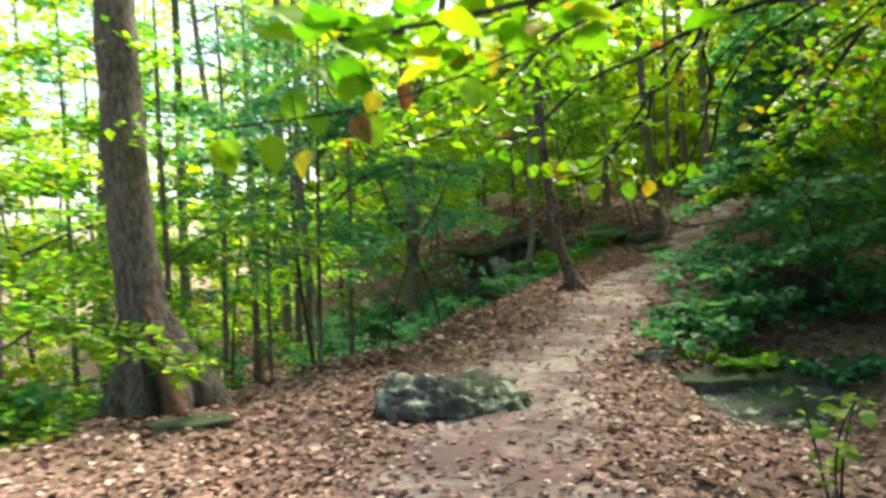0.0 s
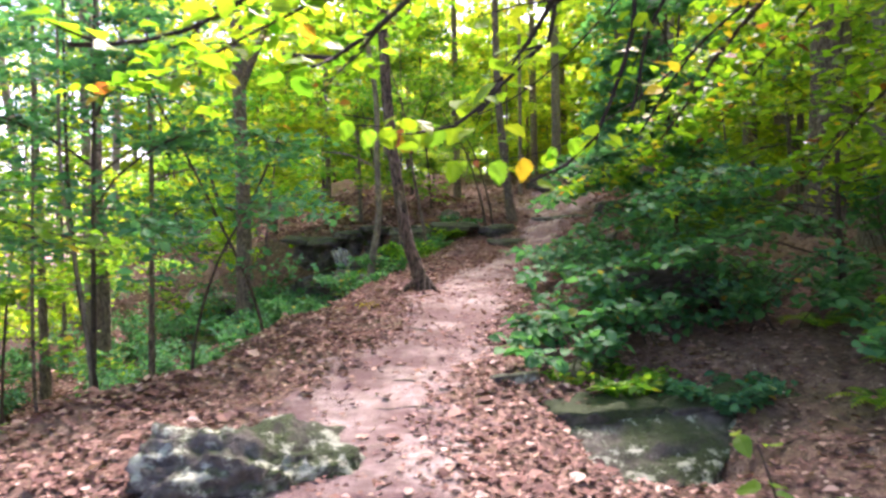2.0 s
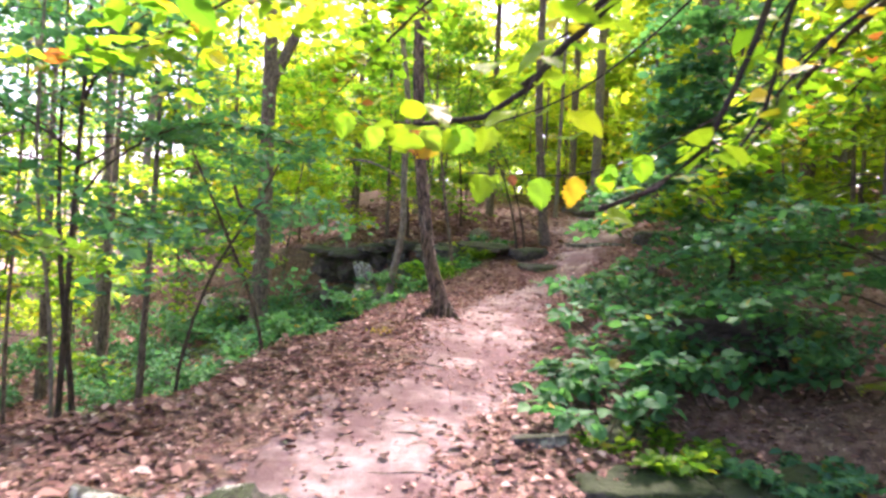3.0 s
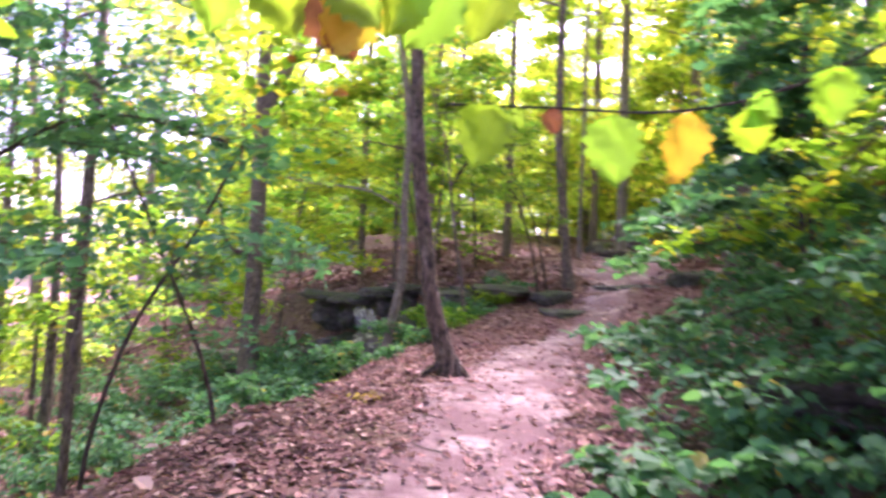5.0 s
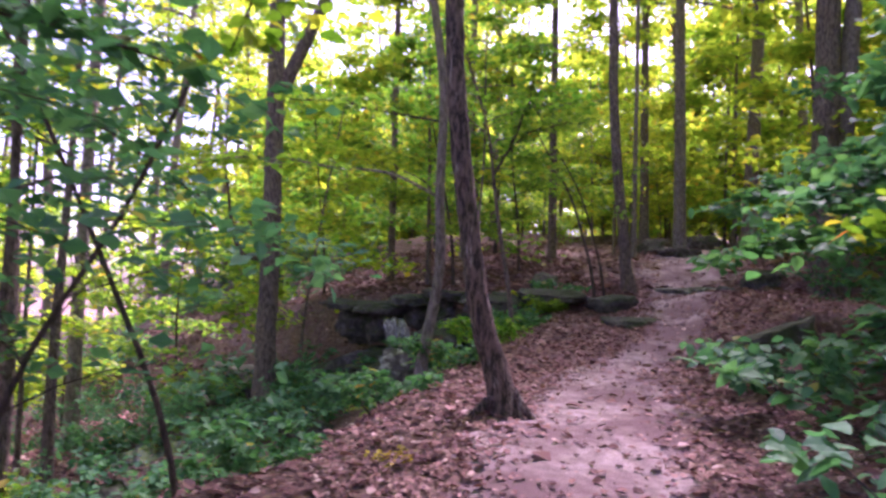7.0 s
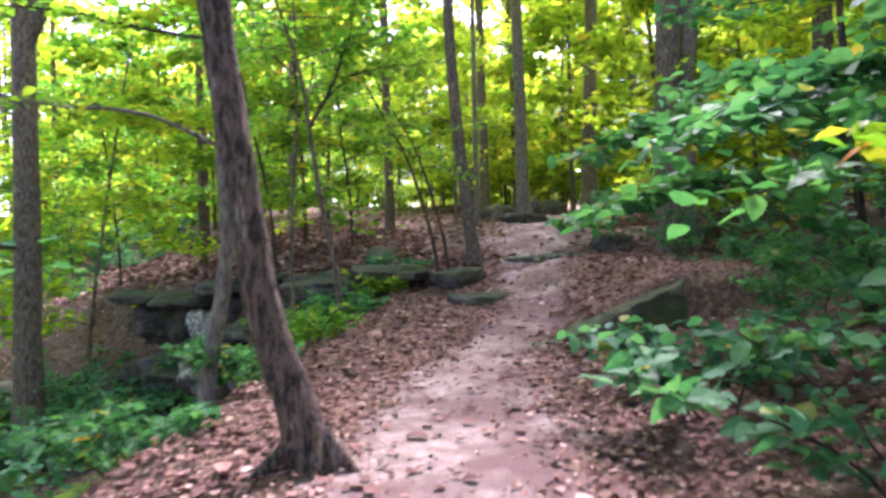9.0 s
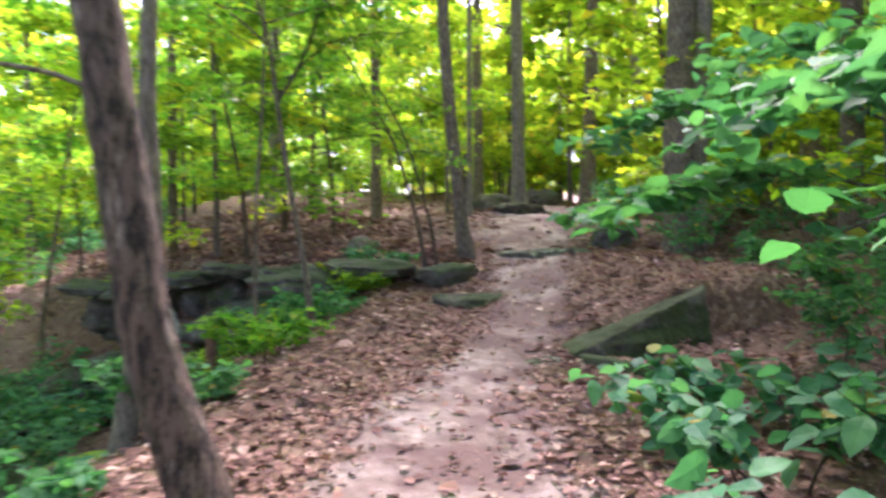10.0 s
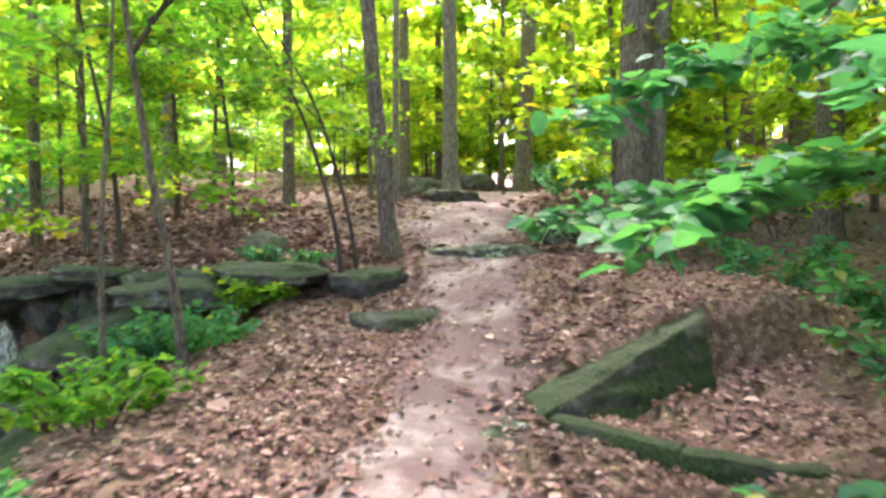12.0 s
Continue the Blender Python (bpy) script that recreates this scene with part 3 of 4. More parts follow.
def spray(rng, path, reach, twigs, per_twig, loose):
    """Twigs to both sides of a limb: their tubes and the places of their leaves."""
    tubes, spots = [], []
    n = len(path)
    for k in range(twigs):
        f = 0.25 + 0.75 * (k + rng.uniform(0, 1)) / twigs
        i = min(int(f * (n - 1)), n - 2)
        q = f * (n - 1) - i
        p = path[i] * (1 - q) + path[i + 1] * q
        d = path[i + 1] - path[i]
        d /= np.linalg.norm(d) + 1e-9
        side = np.array([-d[1], d[0], 0]) * (1 if k % 2 else -1)
        w = d * rng.uniform(0.5, 1.0) + side * rng.uniform(0.4, 1.0) + np.array([0, 0, rng.uniform(-0.15, 0.25)])
        length = reach * rng.uniform(0.2, 0.42) * (1.15 - 0.5 * f)
        end = p + w * length
        tubes.append((np.array([p, (p + end) / 2 + rng.normal(0, 0.04, 3) * length, end]), length))
        s = rng.uniform(0.1, 1.05, per_twig)[:, None]
        spots.append(p + (end - p) * s + rng.normal(0, 1, (per_twig, 3)) * np.array([loose, loose, loose * 0.45]))
    return tubes, np.concatenate(spots)


def crown_of(rng, trunk, low, count, reach, twigs, per_twig, loose, rise=(0.1, 0.9), droop=0.5, r_limb=0.03, along=None):
    """Limbs set round a trunk line from the height share low up to its top."""
    tubes, fine, spots = [], [], []
    n = len(trunk)
    a = rng.uniform(0, 6.28)
    for k in range(count):
        f = low + (0.99 - low) * (k + rng.uniform(0, 0.8)) / count
        i = min(int(f * (n - 1)), n - 2)
        q = f * (n - 1) - i
        start = trunk[i] * (1 - q) + trunk[i + 1] * q
        a += 2.4 + rng.normal(0, 0.35)
        g = (f - low) / (1 - low)
        R = reach * rng.uniform(0.65, 1.1) * (1 - 0.55 * g**2)
        path = limb_path(rng, start, a, R * rng.uniform(*rise), R, droop * R * rng.uniform(0.3, 1))
        r = r_limb * (1 - 0.6 * g)
        tw, sp = spray(rng, path, R, twigs, per_twig, loose)
        tubes.append(tube(path, np.linspace(r, r * 0.25, len(path)), 6))
        fine += [tube(t, [r * 0.4, r * 0.28, r * 0.12], 3) for t, _ in tw]
        spots.append(sp)
    return tubes, fine, np.concatenate(spots)


def trunk_tube(points, r0, r1, flare=0.6, sides=12, seed=0, lumps=0.05):
    p = np.asarray(points, float)
    h = p[:, 2] - p[0, 2]
    r = r0 + (r1 - r0) * (h / h[-1]) ** 0.8
    return tube(p, r * (1 + flare * np.exp(-h / (0.3 + r0))), sides, lumps, seed)


def make_tree(name, at, knots, r0, r1, label, seed, bark=None, leaf=None, low=0.45, limbs=12, reach=3.2, twigs=8, per_twig=22, size=0.26, loose=0.4,
              rise=(0.1, 0.8), flare=0.6, group="", fine=False, r_limb=None, steps=16, lumps=0.05, flat=0.45, split=True, sides=12):
    """A tree at a place: its trunk through knots (offsets from the foot), limbs with twigs, and a crown of leaves."""
    rng = np.random.default_rng(seed)
    root = thing(name, at, label, "tree", group)
    line = curve_points(knots, steps)
    dense = np.concatenate([curve_points(knots, steps * 4)[:8], line[2:]])
    part("trunk", mesh_from("trunk", *trunk_tube(dense, r0, r1, flare, sides, seed, lumps), bark or BARK, True), root)
    tubes, twigwork, spots = crown_of(rng, line, low, limbs, reach, twigs, per_twig, loose, rise, 0.5, r_limb or r0 * 0.32)
    for t in tubes if split else ():
        part("limb", mesh_from("limb", *t, bark or BARK, True), root)
    tagged(part("brushwood", mesh_from("brushwood", *joined(twigwork if split else tubes + twigwork), bark or BARK, True), root), kind="stuff")
    part("crown", mesh_from("crown", *leaves(rng, spots, size, flat, fine=fine), leaf or LEAF_CANOPY), root)
    return root


def tall_knots(rng, h, lean=0.04):
    d = rng.normal(0, lean, 2)
    return [(0, 0, -0.25), (d[0] * 0.3, d[1] * 0.3, h * 0.15), (d[0] * h * 0.35 + rng.normal(0, 0.1), d[1] * h * 0.35, h * 0.5), (d[0] * h, d[1] * h, h)]


def shrub(at, seed, stems=7, height_m=1.1, reach=0.7, per=26, size=0.11, label="leafy green shrub on the woodland floor", leaf=None, group="", spread=0.25, shape=True, name="shrub", loose=0.07, split=True, arch=0.35, twigs=7):
    rng = np.random.default_rng(seed)
    root = thing(name, at, label, "shrub", group)
    tubes, fine, spots = [], [], []
    for k in range(stems):
        a = 6.28 * (k + rng.uniform(0, 0.7)) / stems
        h = height_m * rng.uniform(0.6, 1.05)
        foot = np.array([math.cos(a), math.sin(a), 0]) * spread * rng.uniform(0.2, 1)
        path = foot + limb_path(rng, np.array([0, 0, -0.08]), a, h * (0.9 + arch), reach * rng.uniform(0.6, 1.1), h * arch, 7)
        tw, sp = spray(rng, path, reach, twigs, per, loose)
        tubes.append(tube(path, np.linspace(0.009, 0.003, 7), 5))
        fine += [tube(t, [0.004, 0.003, 0.0015], 3) for t, _ in tw]
        spots.append(sp)
    for t in tubes if split else ():
        part("stem", mesh_from("stem", *t, BARK_DARK, True), root)
    tagged(part("brushwood", mesh_from("brushwood", *joined(fine if split else tubes + fine), BARK_DARK, True), root), kind="stuff")
    part("foliage", mesh_from("foliage", *leaves(rng, np.concatenate(spots), size, 0.4, 0.32, shape), leaf or LEAF_SHRUB), root)
    return root


def fern(at, seed, fronds=9, length=0.55, label="green fern growing on the bank", group=""):
    rng = np.random.default_rng(seed)
    root = thing("fern", at, label, "fern", group)
    for k in range(fronds):
        a = 6.28 * (k + rng.uniform(0, 0.6)) / fronds
        L = length * rng.uniform(0.7, 1.1)
        path = limb_path(rng, np.zeros(3), a, L * 0.9, L, L * 0.75, 14)
        d = np.gradient(path, axis=0)
        d /= np.linalg.norm(d, axis=1)[:, None]
        side = np.stack([-d[:, 1], d[:, 0], 0 * d[:, 0]], -1)
        w = L * 0.26 * np.sin(np.linspace(0.5, 3.05, 14))
        v, f = [], []
        for s in (1, -1):
            for i in range(14):
                p = path[i]
                e = p + side[i] * s * w[i] + d[i] * w[i] * 0.35 - np.array([0, 0, w[i] * 0.2])
                g = d[i] * L * 0.034
                b = len(v)
                v += [p - g, p + g, (p + e) / 2 + g * 0.9, e, (p + e) / 2 - g * 0.9]
                f += [[b, b + 1, b + 2], [b, b + 2, b + 4], [b + 4, b + 2, b + 3]]
        part("frond", mesh_from("frond", v, f, LEAF_UNDER), root)
    return root


def leafy_branch(root, knots, r0, seed, twigs, per_twig, size, leaf, reach, loose=0.06, name="branch", bark=None, tip=0.006):
    """One long limb with side twigs and big leaves, as parts of its tree."""
    rng = np.random.default_rng(seed)
    path = curve_points(knots, 26)
    path[1:-1] += np.cumsum(rng.normal(0, 0.011, (24, 3)), 0) * np.sin(np.linspace(0, 3.14, 24))[:, None]
    tw, sp = spray(rng, path, reach, twigs, per_twig, loose)
    ob = part(name, mesh_from(name, *tube(path, np.linspace(r0, tip, 26), 7, 0.06, seed), bark or BARK_DARK, True), root)
    tagged(part("brushwood", mesh_from("brushwood", *joined([tube(t, [0.006, 0.004, 0.002], 4) for t, _ in tw]), bark or BARK_DARK, True), ob), kind="stuff")
    part("foliage", mesh_from("foliage", *leaves(rng, sp, size, 0.35, 0.36, "round", droop=0.3), leaf), ob)


def hung_leaf(rng, at, size):
    """One broad leaf hanging from its stalk: a ribbed blade with a toothed, wavy rim."""
    n, m = 13, 7
    turn, swing = rng.uniform(-0.7, 0.7), rng.uniform(-0.55, 0.55)
    down = np.array([math.sin(swing), rng.uniform(-0.3, 0.3), -math.cos(swing) * 0.85])
    down /= np.linalg.norm(down)
    side = np.cross(down, [math.sin(turn), -math.cos(turn), 0.25])
    side /= np.linalg.norm(side)
    out = np.cross(side, down)
    q = np.linspace(0, 1, n)
    w = size * 0.40 * np.sin(np.pi * q**0.72) ** 0.75 * (1 + 0.13 * np.cos(np.arange(n) * np.pi))
    u = np.linspace(-1, 1, m)
    v = at + down * (size * (q + 0.06))[:, None, None] + side * (w[:, None] * u)[..., None] + out * (size * (0.16 * np.abs(u) - 0.2 * q[:, None] ** 2 + 0.05 * np.sin(9 * q[:, None] + 4 * u + size * 90)))[..., None]
    i, j = np.meshgrid(np.arange(n - 1), np.arange(m - 1), indexing="ij")
    a = (i * m + j).ravel()
    return v.reshape(-1, 3), np.stack([a, a + 1, a + m + 1, a + m], -1)


def hung_branch(root, knots, r0, seed, hung, base_x, bunch):
    """A thin branch, its backlit dark put into the colour, with single large leaves hung along it: place across, leaf
    size; bunch: how far stalks stray.
    """
    rng = np.random.default_rng(seed)
    path = curve_points(knots, 60)
    ob = part("branch", mesh_from("branch", *tube(path, np.linspace(r0, 0.0025, 60), 6, 0.05, seed), BARK_SHADED, True), root)
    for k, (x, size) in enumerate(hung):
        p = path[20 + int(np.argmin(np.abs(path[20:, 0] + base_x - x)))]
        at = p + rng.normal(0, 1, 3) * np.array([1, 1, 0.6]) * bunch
        part("stalk", mesh_from("stalk", *tube([p, (p + at) / 2 + (0, 0, 0.006), at], [0.002, 0.0016, 0.0014], 4), BARK_SHADED, True), ob)
        mat = (LEAF_TURNING, LEAF_UNDER, LEAF_TURNING, LEAF_YELLOW, LEAF_UNDER, LEAF_DRY)[k % 6]
        label = {LEAF_YELLOW: "yellowing leaf", LEAF_DRY: "curled brown leaf"}.get(mat, "")
        part("leaf", mesh_from("leaf", *hung_leaf(rng, at, size), mat, True), ob, label)


def foot(x, y, up=0.0):
    return (x, y, ground_z(x, y, up))


KEEP = []   # feet of the trees placed one by one: nothing scattered stands close to them


def standing(name, x, y, knots, r0, r1, label, seed, **kw):
    KEEP.append((x, y))
    return make_tree(name, foot(x, y), knots, r0, r1, label, seed, **kw)


def trees_by_the_path():
    big = standing("tree", -2.65, 6.75, [(0, 0, -0.3), (-0.12, 0, 0.5), (-0.22, 0, 1.6), (-0.3, 0, 4), (-0.2, 0.2, 9), (0, 0.4, 17)], 0.22, 0.1,
                   "big grey-brown tree with split buttressed foot", 1, low=0.5, limbs=14, reach=4, flare=1.1, lumps=0.05, steps=70, sides=26)
    for k, (a, L) in enumerate([(-0.15, 0.66), (-0.95, 0.52), (2.6, 0.45), (3.7, 0.5), (4.6, 0.48), (1.0, 0.5)]):
        d = np.array([math.cos(a), math.sin(a), 0])
        part("root", mesh_from("root", *tube([d * 0.02 + (-0.1, 0, 1.0), d * L * 0.34 + (-0.04, 0, 0.5), d * L * 0.68 + (0, 0, 0.14), d * L + (0, 0, -0.12)], [0.13, 0.17, 0.17, 0.1], 9, 0.08, k), BARK, True), big)
    part("torn_wood", mesh_from("torn_wood", *tube(curve_points([(0.34, -0.52, -0.08), (0.25, -0.46, 0.28), (0.11, -0.36, 0.62), (-0.02, -0.25, 1.0)], 12), np.linspace(0.12, 0.02, 12), 9, 0.14, 2), ROTTEN, True), big, "torn reddish inner wood")
    # Black strip laid on the foot: shade inside the split, given as colour.
    part("cleft", mesh_from("cleft", *tube(curve_points([(0.16, -0.56, -0.08), (0.1, -0.5, 0.25), (-0.0, -0.4, 0.5), (-0.09, -0.28, 0.78)], 10), np.linspace(0.06, 0.012, 10), 7, 0.1, 4), BARK_SHADED, True), big, "black strip standing for shade in the trunk's split foot")
    lean = standing("tree", 2.26, 12.3, [(0.05, 0, -0.2), (-0.02, 0.0, 0.12), (-0.12, 0.01, 0.45), (-0.22, 0.02, 0.8), (-0.31, 0.03, 1.4), (-0.39, 0.04, 2.0), (-0.45, 0.05, 2.6), (-0.49, 0.08, 3.6), (-0.5, 0.15, 7), (-0.45, 0.3, 11)], 0.094, 0.05,
                    "leaning tree with flaking brown bark beside the path", 2, bark=BARK_FLAKY, low=0.5, limbs=12, reach=2.6, flare=0.7, steps=110, lumps=0.055, sides=28)
    for k, (a, L) in enumerate([(-0.5, 0.27), (0.6, 0.24), (3.4, 0.42), (4.6, 0.22), (2.2, 0.26)]):
        d = np.array([math.cos(a), math.sin(a), 0])
        part("root", mesh_from("root", *tube([d * 0.05 + (0, 0, 0.2), d * L * 0.5 + (0, 0, 0.08), d * L + (0, 0, -0.06)], [0.05, 0.04, 0.018], 8, 0.06, k), BARK_FLAKY, True), lean)
    stem = standing("tree", 1.68, 14.6, [(0, 0, -0.2), (0.1, 0, 0.6), (0.22, 0, 1.2), (0.2, -0.1, 2.2), (0.22, -0.1, 3.2), (0.0, -0.1, 5), (-0.2, 0, 9)], 0.065, 0.03,
                    "slim pale-barked tree standing on the stream bank", 3, bark=BARK_PALE, low=0.55, limbs=9, reach=2.2, steps=24)
    leafy_branch(stem, [(0.2, -0.1, 2.15), (-0.35, -0.1, 2.4), (-0.9, -0.3, 2.45), (-1.7, -0.5, 2.5), (-2.6, -0.5, 2.3)], 0.02, 5, 10, 14, 0.10, LEAF_UNDER, 1.0, bark=BARK_PALE)
    leafy_branch(stem, [(0.2, -0.1, 3.0), (-0.5, 0, 3.15), (-1.5, 0, 3.2)], 0.015, 6, 8, 14, 0.10, LEAF_UNDER, 1.0)
    standing("tree", 6.52, 21.1, [(0, 0, -0.3), (-0.12, 0, 0.5), (-0.2, 0, 1.4), (-0.32, 0, 2.5), (-0.4, 0, 3.8), (-0.4, 0, 8), (-0.2, 0, 15)], 0.12, 0.07,
             "straight dark-footed tree beside the stone steps", 4, low=0.45, limbs=12, reach=3.2, flare=0.9, steps=26)
    for dx, dy, r, sd in ((0, 0, 0.035, 7), (0.22, 0.1, 0.028, 8)):
        standing("sapling", 5.45 + dx, 20.1 + dy, [(0, 0, -0.15), (-0.1, 0, 0.6), (-0.28, 0, 1.3), (-0.55, 0, 2.1), (-1.0, 0, 2.9), (-1.6, 0, 4)], r, 0.01,
                 "slender dark sapling leaning over the stream bank", sd, bark=BARK_DARK, leaf=LEAF_UNDER, low=0.4, limbs=8, reach=1.3, twigs=5, per_twig=9, size=0.12, loose=0.1, group="leaning saplings")
    fork = standing("sapling", 3.05, 17.6, [(0.32, 0, -0.2), (0.22, 0, 0.8), (0.05, 0, 1.8), (-0.06, 0, 2.6), (-0.15, 0, 3.3), (-0.45, 0, 4.3), (-0.8, 0.1, 5.6)], 0.045, 0.012,
                    "slim forked sapling with a spreading green crown", 9, leaf=LEAF_UNDER, low=0.55, limbs=14, reach=1.9, twigs=7, per_twig=14, size=0.12, loose=0.12, steps=24)
    leafy_branch(fork, [(-0.07, 0, 2.62), (0.3, 0, 3.3), (0.6, 0, 4.4)], 0.025, 10, 10, 14, 0.12, LEAF_UNDER, 1.4, 0.1)
    leafy_branch(fork, [(0.05, 0, 2.9), (0.6, 0.1, 3.4), (1.5, 0.2, 3.6)], 0.016, 11, 9, 14, 0.12, LEAF_UNDER, 1.3, 0.1)
    standing("sapling", 2.75, 17.75, [(0, 0, -0.2), (0.0, 0, 1.5), (0.1, 0, 3.0), (0.1, 0, 5.2)], 0.028, 0.01, "straight thin sapling on the stream bank", 12,
             leaf=LEAF_UNDER, low=0.5, limbs=10, reach=1.5, twigs=5, per_twig=12, size=0.12, loose=0.1)
    g = standing("tree", 10.5, 20.65, [(0, 0, -0.4), (-0.02, 0, 1), (0.0, 0, 2.5), (0.1, 0, 5), (0.3, 0, 10), (0.3, 0, 18)], 0.3, 0.16,
                 "stout grey tree forked into two close trunks", 13, low=0.5, limbs=14, reach=4.2, flare=0.35, lumps=0.07)
    part("second_trunk", mesh_from("second_trunk", *tube(curve_points([(0.34, 0.05, -0.4), (0.36, 0.05, 1.2), (0.46, 0.05, 3), (0.7, 0, 6), (1.2, 0, 11)], 20), np.linspace(0.24, 0.11, 20), 12, 0.06, 4), BARK_PALE, True), g)
    m = standing("tree", -0.85, 20.6, [(0, 0, -0.3), (0, 0, 2), (0.02, 0, 4), (0.0, 0, 7), (-0.2, 0, 12), (0, 0, 19)], 0.21, 0.1, "tall forked tree in the stream hollow", 14,
                 low=0.5, limbs=13, reach=4, lumps=0.06)
    part("fork", mesh_from("fork", *tube(curve_points([(0.05, 0, 6.2), (0.5, 0, 7.3), (0.95, 0, 8.4), (1.2, 0, 13)], 16), np.linspace(0.14, 0.06, 16), 10, 0.05, 4), BARK, True), m)
    part("snag", mesh_from("snag", *tube(curve_points([(-0.1, -0.1, 3.1), (-0.45, -0.2, 3.15), (-0.65, -0.2, 3.6), (-0.8, -0.2, 4.6)], 12), np.linspace(0.06, 0.02, 12), 8), BARK_DARK, True), m)
    # slim stems on and below the bank
    slim = [(-1.95, 11.1, [(0, 0, -0.3), (-0.1, 0, 1.0), (-0.25, 0, 2.2), (-0.3, 0, 6)], 0.042, 20, BARK_DARK), (-1.62, 12.2, [(0, 0, -0.3), (0.05, 0, 1.5), (0.1, 0, 3), (0.1, 0, 8)], 0.055, 21, BARK),
            (0.02, 11.5, [(0, 0, -0.3), (-0.16, 0, 0.6), (-0.6, 0, 1.7), (-1.05, 0, 2.7), (-1.8, 0, 4.2)], 0.024, 22, BARK_DARK), (-0.85, 10.3, [(0, 0, -0.3), (0.1, 0, 0.7), (0.35, 0, 1.5), (0.8, 0, 2.3), (1.1, 0, 3)], 0.02, 23, BARK_DARK),
            (-2.6, 10.9, [(0, 0, -0.3), (-0.05, 0, 1.5), (0, 0, 3), (0.1, 0, 6)], 0.025, 24, BARK), (-1.55, 9.1, [(0, 0, -0.3), (-0.05, 0, 1.2), (-0.2, 0, 2.4), (-0.2, 0, 4)], 0.02, 25, BARK_PALE),
            (-3.3, 8.6, [(0, 0, -0.3), (0.05, 0, 1.4), (0.02, 0, 3), (0, 0, 7)], 0.06, 26, BARK), (-3.9, 12.8, [(0, 0, -0.3), (0, 0, 2), (0.1, 0, 5), (0, 0, 10)], 0.07, 27, BARK),
            (-2.9, 15.0, [(0, 0, -0.3), (0.1, 0, 2), (0, 0, 5), (0, 0, 11)], 0.09, 28, BARK), (-4.6, 17.5, [(0, 0, -0.3), (0, 0, 2), (0, 0, 5), (0, 0, 12)], 0.11, 29, BARK), (-3.7, 18.2, [(0, 0, -0.3), (0, 0, 2), (0.1, 0, 5), (0.2, 0, 12)], 0.1, 30, BARK)]
    for x, y, kn, r, sd, bk in slim:
        standing("sapling" if r < 0.09 else "tree", x, y, kn, r, 0.012, "slim bare-stemmed young tree on the stream bank", sd, bark=bk, leaf=LEAF_SHRUB, low=0.42, limbs=9, reach=1.7, twigs=6, per_twig=10, size=0.12, loose=0.14, group="young trees on the bank", steps=14)
    arch = standing("understorey_tree", -1.7, 9.6, [(0, 0, -0.3), (0.05, 0, 1.5), (0.1, 0, 3), (0.2, 0, 5.5)], 0.035, 0.012, "understorey tree leaning its leafy sprays over the bank", 85, bark=BARK_DARK, leaf=LEAF_SHRUB, low=0.4, limbs=14, reach=1.8, twigs=8, per_twig=16, size=0.11, loose=0.1, rise=(0, 0.4), flat=0.4)
    for k, kn in enumerate(([(0.1, 0, 2.6), (0.6, -0.2, 3.1), (1.2, -0.3, 3.3), (2.0, -0.3, 3.2)], [(0.1, 0, 3.0), (-0.5, -0.5, 3.4), (-1.2, -0.8, 3.4)], [(0.1, 0, 2.9), (0.5, 0.8, 3.3), (1.1, 1.6, 3.3), (1.6, 2.2, 3.0)], [(0.1, 0, 3.4), (0.6, -0.8, 3.9), (1.0, -1.5, 3.9)])):
        leafy_branch(arch, kn, 0.014, 86 + k, 18, 14, 0.1, LEAF_SHRUB, 1.3, 0.08)
    # tall trees up the slope
    tall = [(9.81, 26.2, 0.18, 0.0, 40), (13.29, 28.8, 0.25, 0.05, 41), (18.43, 33.5, 0.22, -0.05, 42), (20.5, 27.5, 0.22, 0.01, 43), (8.13, 25.3, 0.07, 0.01, 44), (1.6, 25.6, 0.1, 0.0, 45), (3.9, 28.3, 0.14, 0.02, 46), (9.3, 12.2, 0.36, 0.0, 47), (8.9, 10.7, 0.28, 0.02, 48),
            (6.3, 27, 0.13, 0.0, 49), (12.2, 18.5, 0.2, 0.02, 51), (15.5, 21.5, 0.22, -0.02, 52), (11.0, 32, 0.18, 0.0, 53)]
    for x, y, r, ln, sd in tall:
        standing("tree", x, y, [(0, 0, -0.3), (ln * 0.6, 0, 1.2), (ln * 4, 0, 4), (ln * 8, 0, 9), (ln * 10, 0, 18)], r, r * 0.5, "tall grey-barked tree on the wooded slope", sd, bark=BARK if sd % 2 else BARK_PALE, low=0.42, limbs=14, reach=4, group="tall trees on the slope")
    # overhanging trees: their limbs reach over the path
    over = standing("tree", 3.8, 3.2, [(0, 0, -0.3), (-0.05, 0, 1.5), (-0.1, 0.1, 3.5), (0, 0.1, 6), (0.2, 0, 10)], 0.13, 0.05, "tree whose leafy limbs hang over the path", 60, bark=BARK_DARK, leaf=LEAF_TURNING, low=0.5, limbs=12, reach=2.8, twigs=9, per_twig=30, size=0.13, loose=0.25, fine="round")
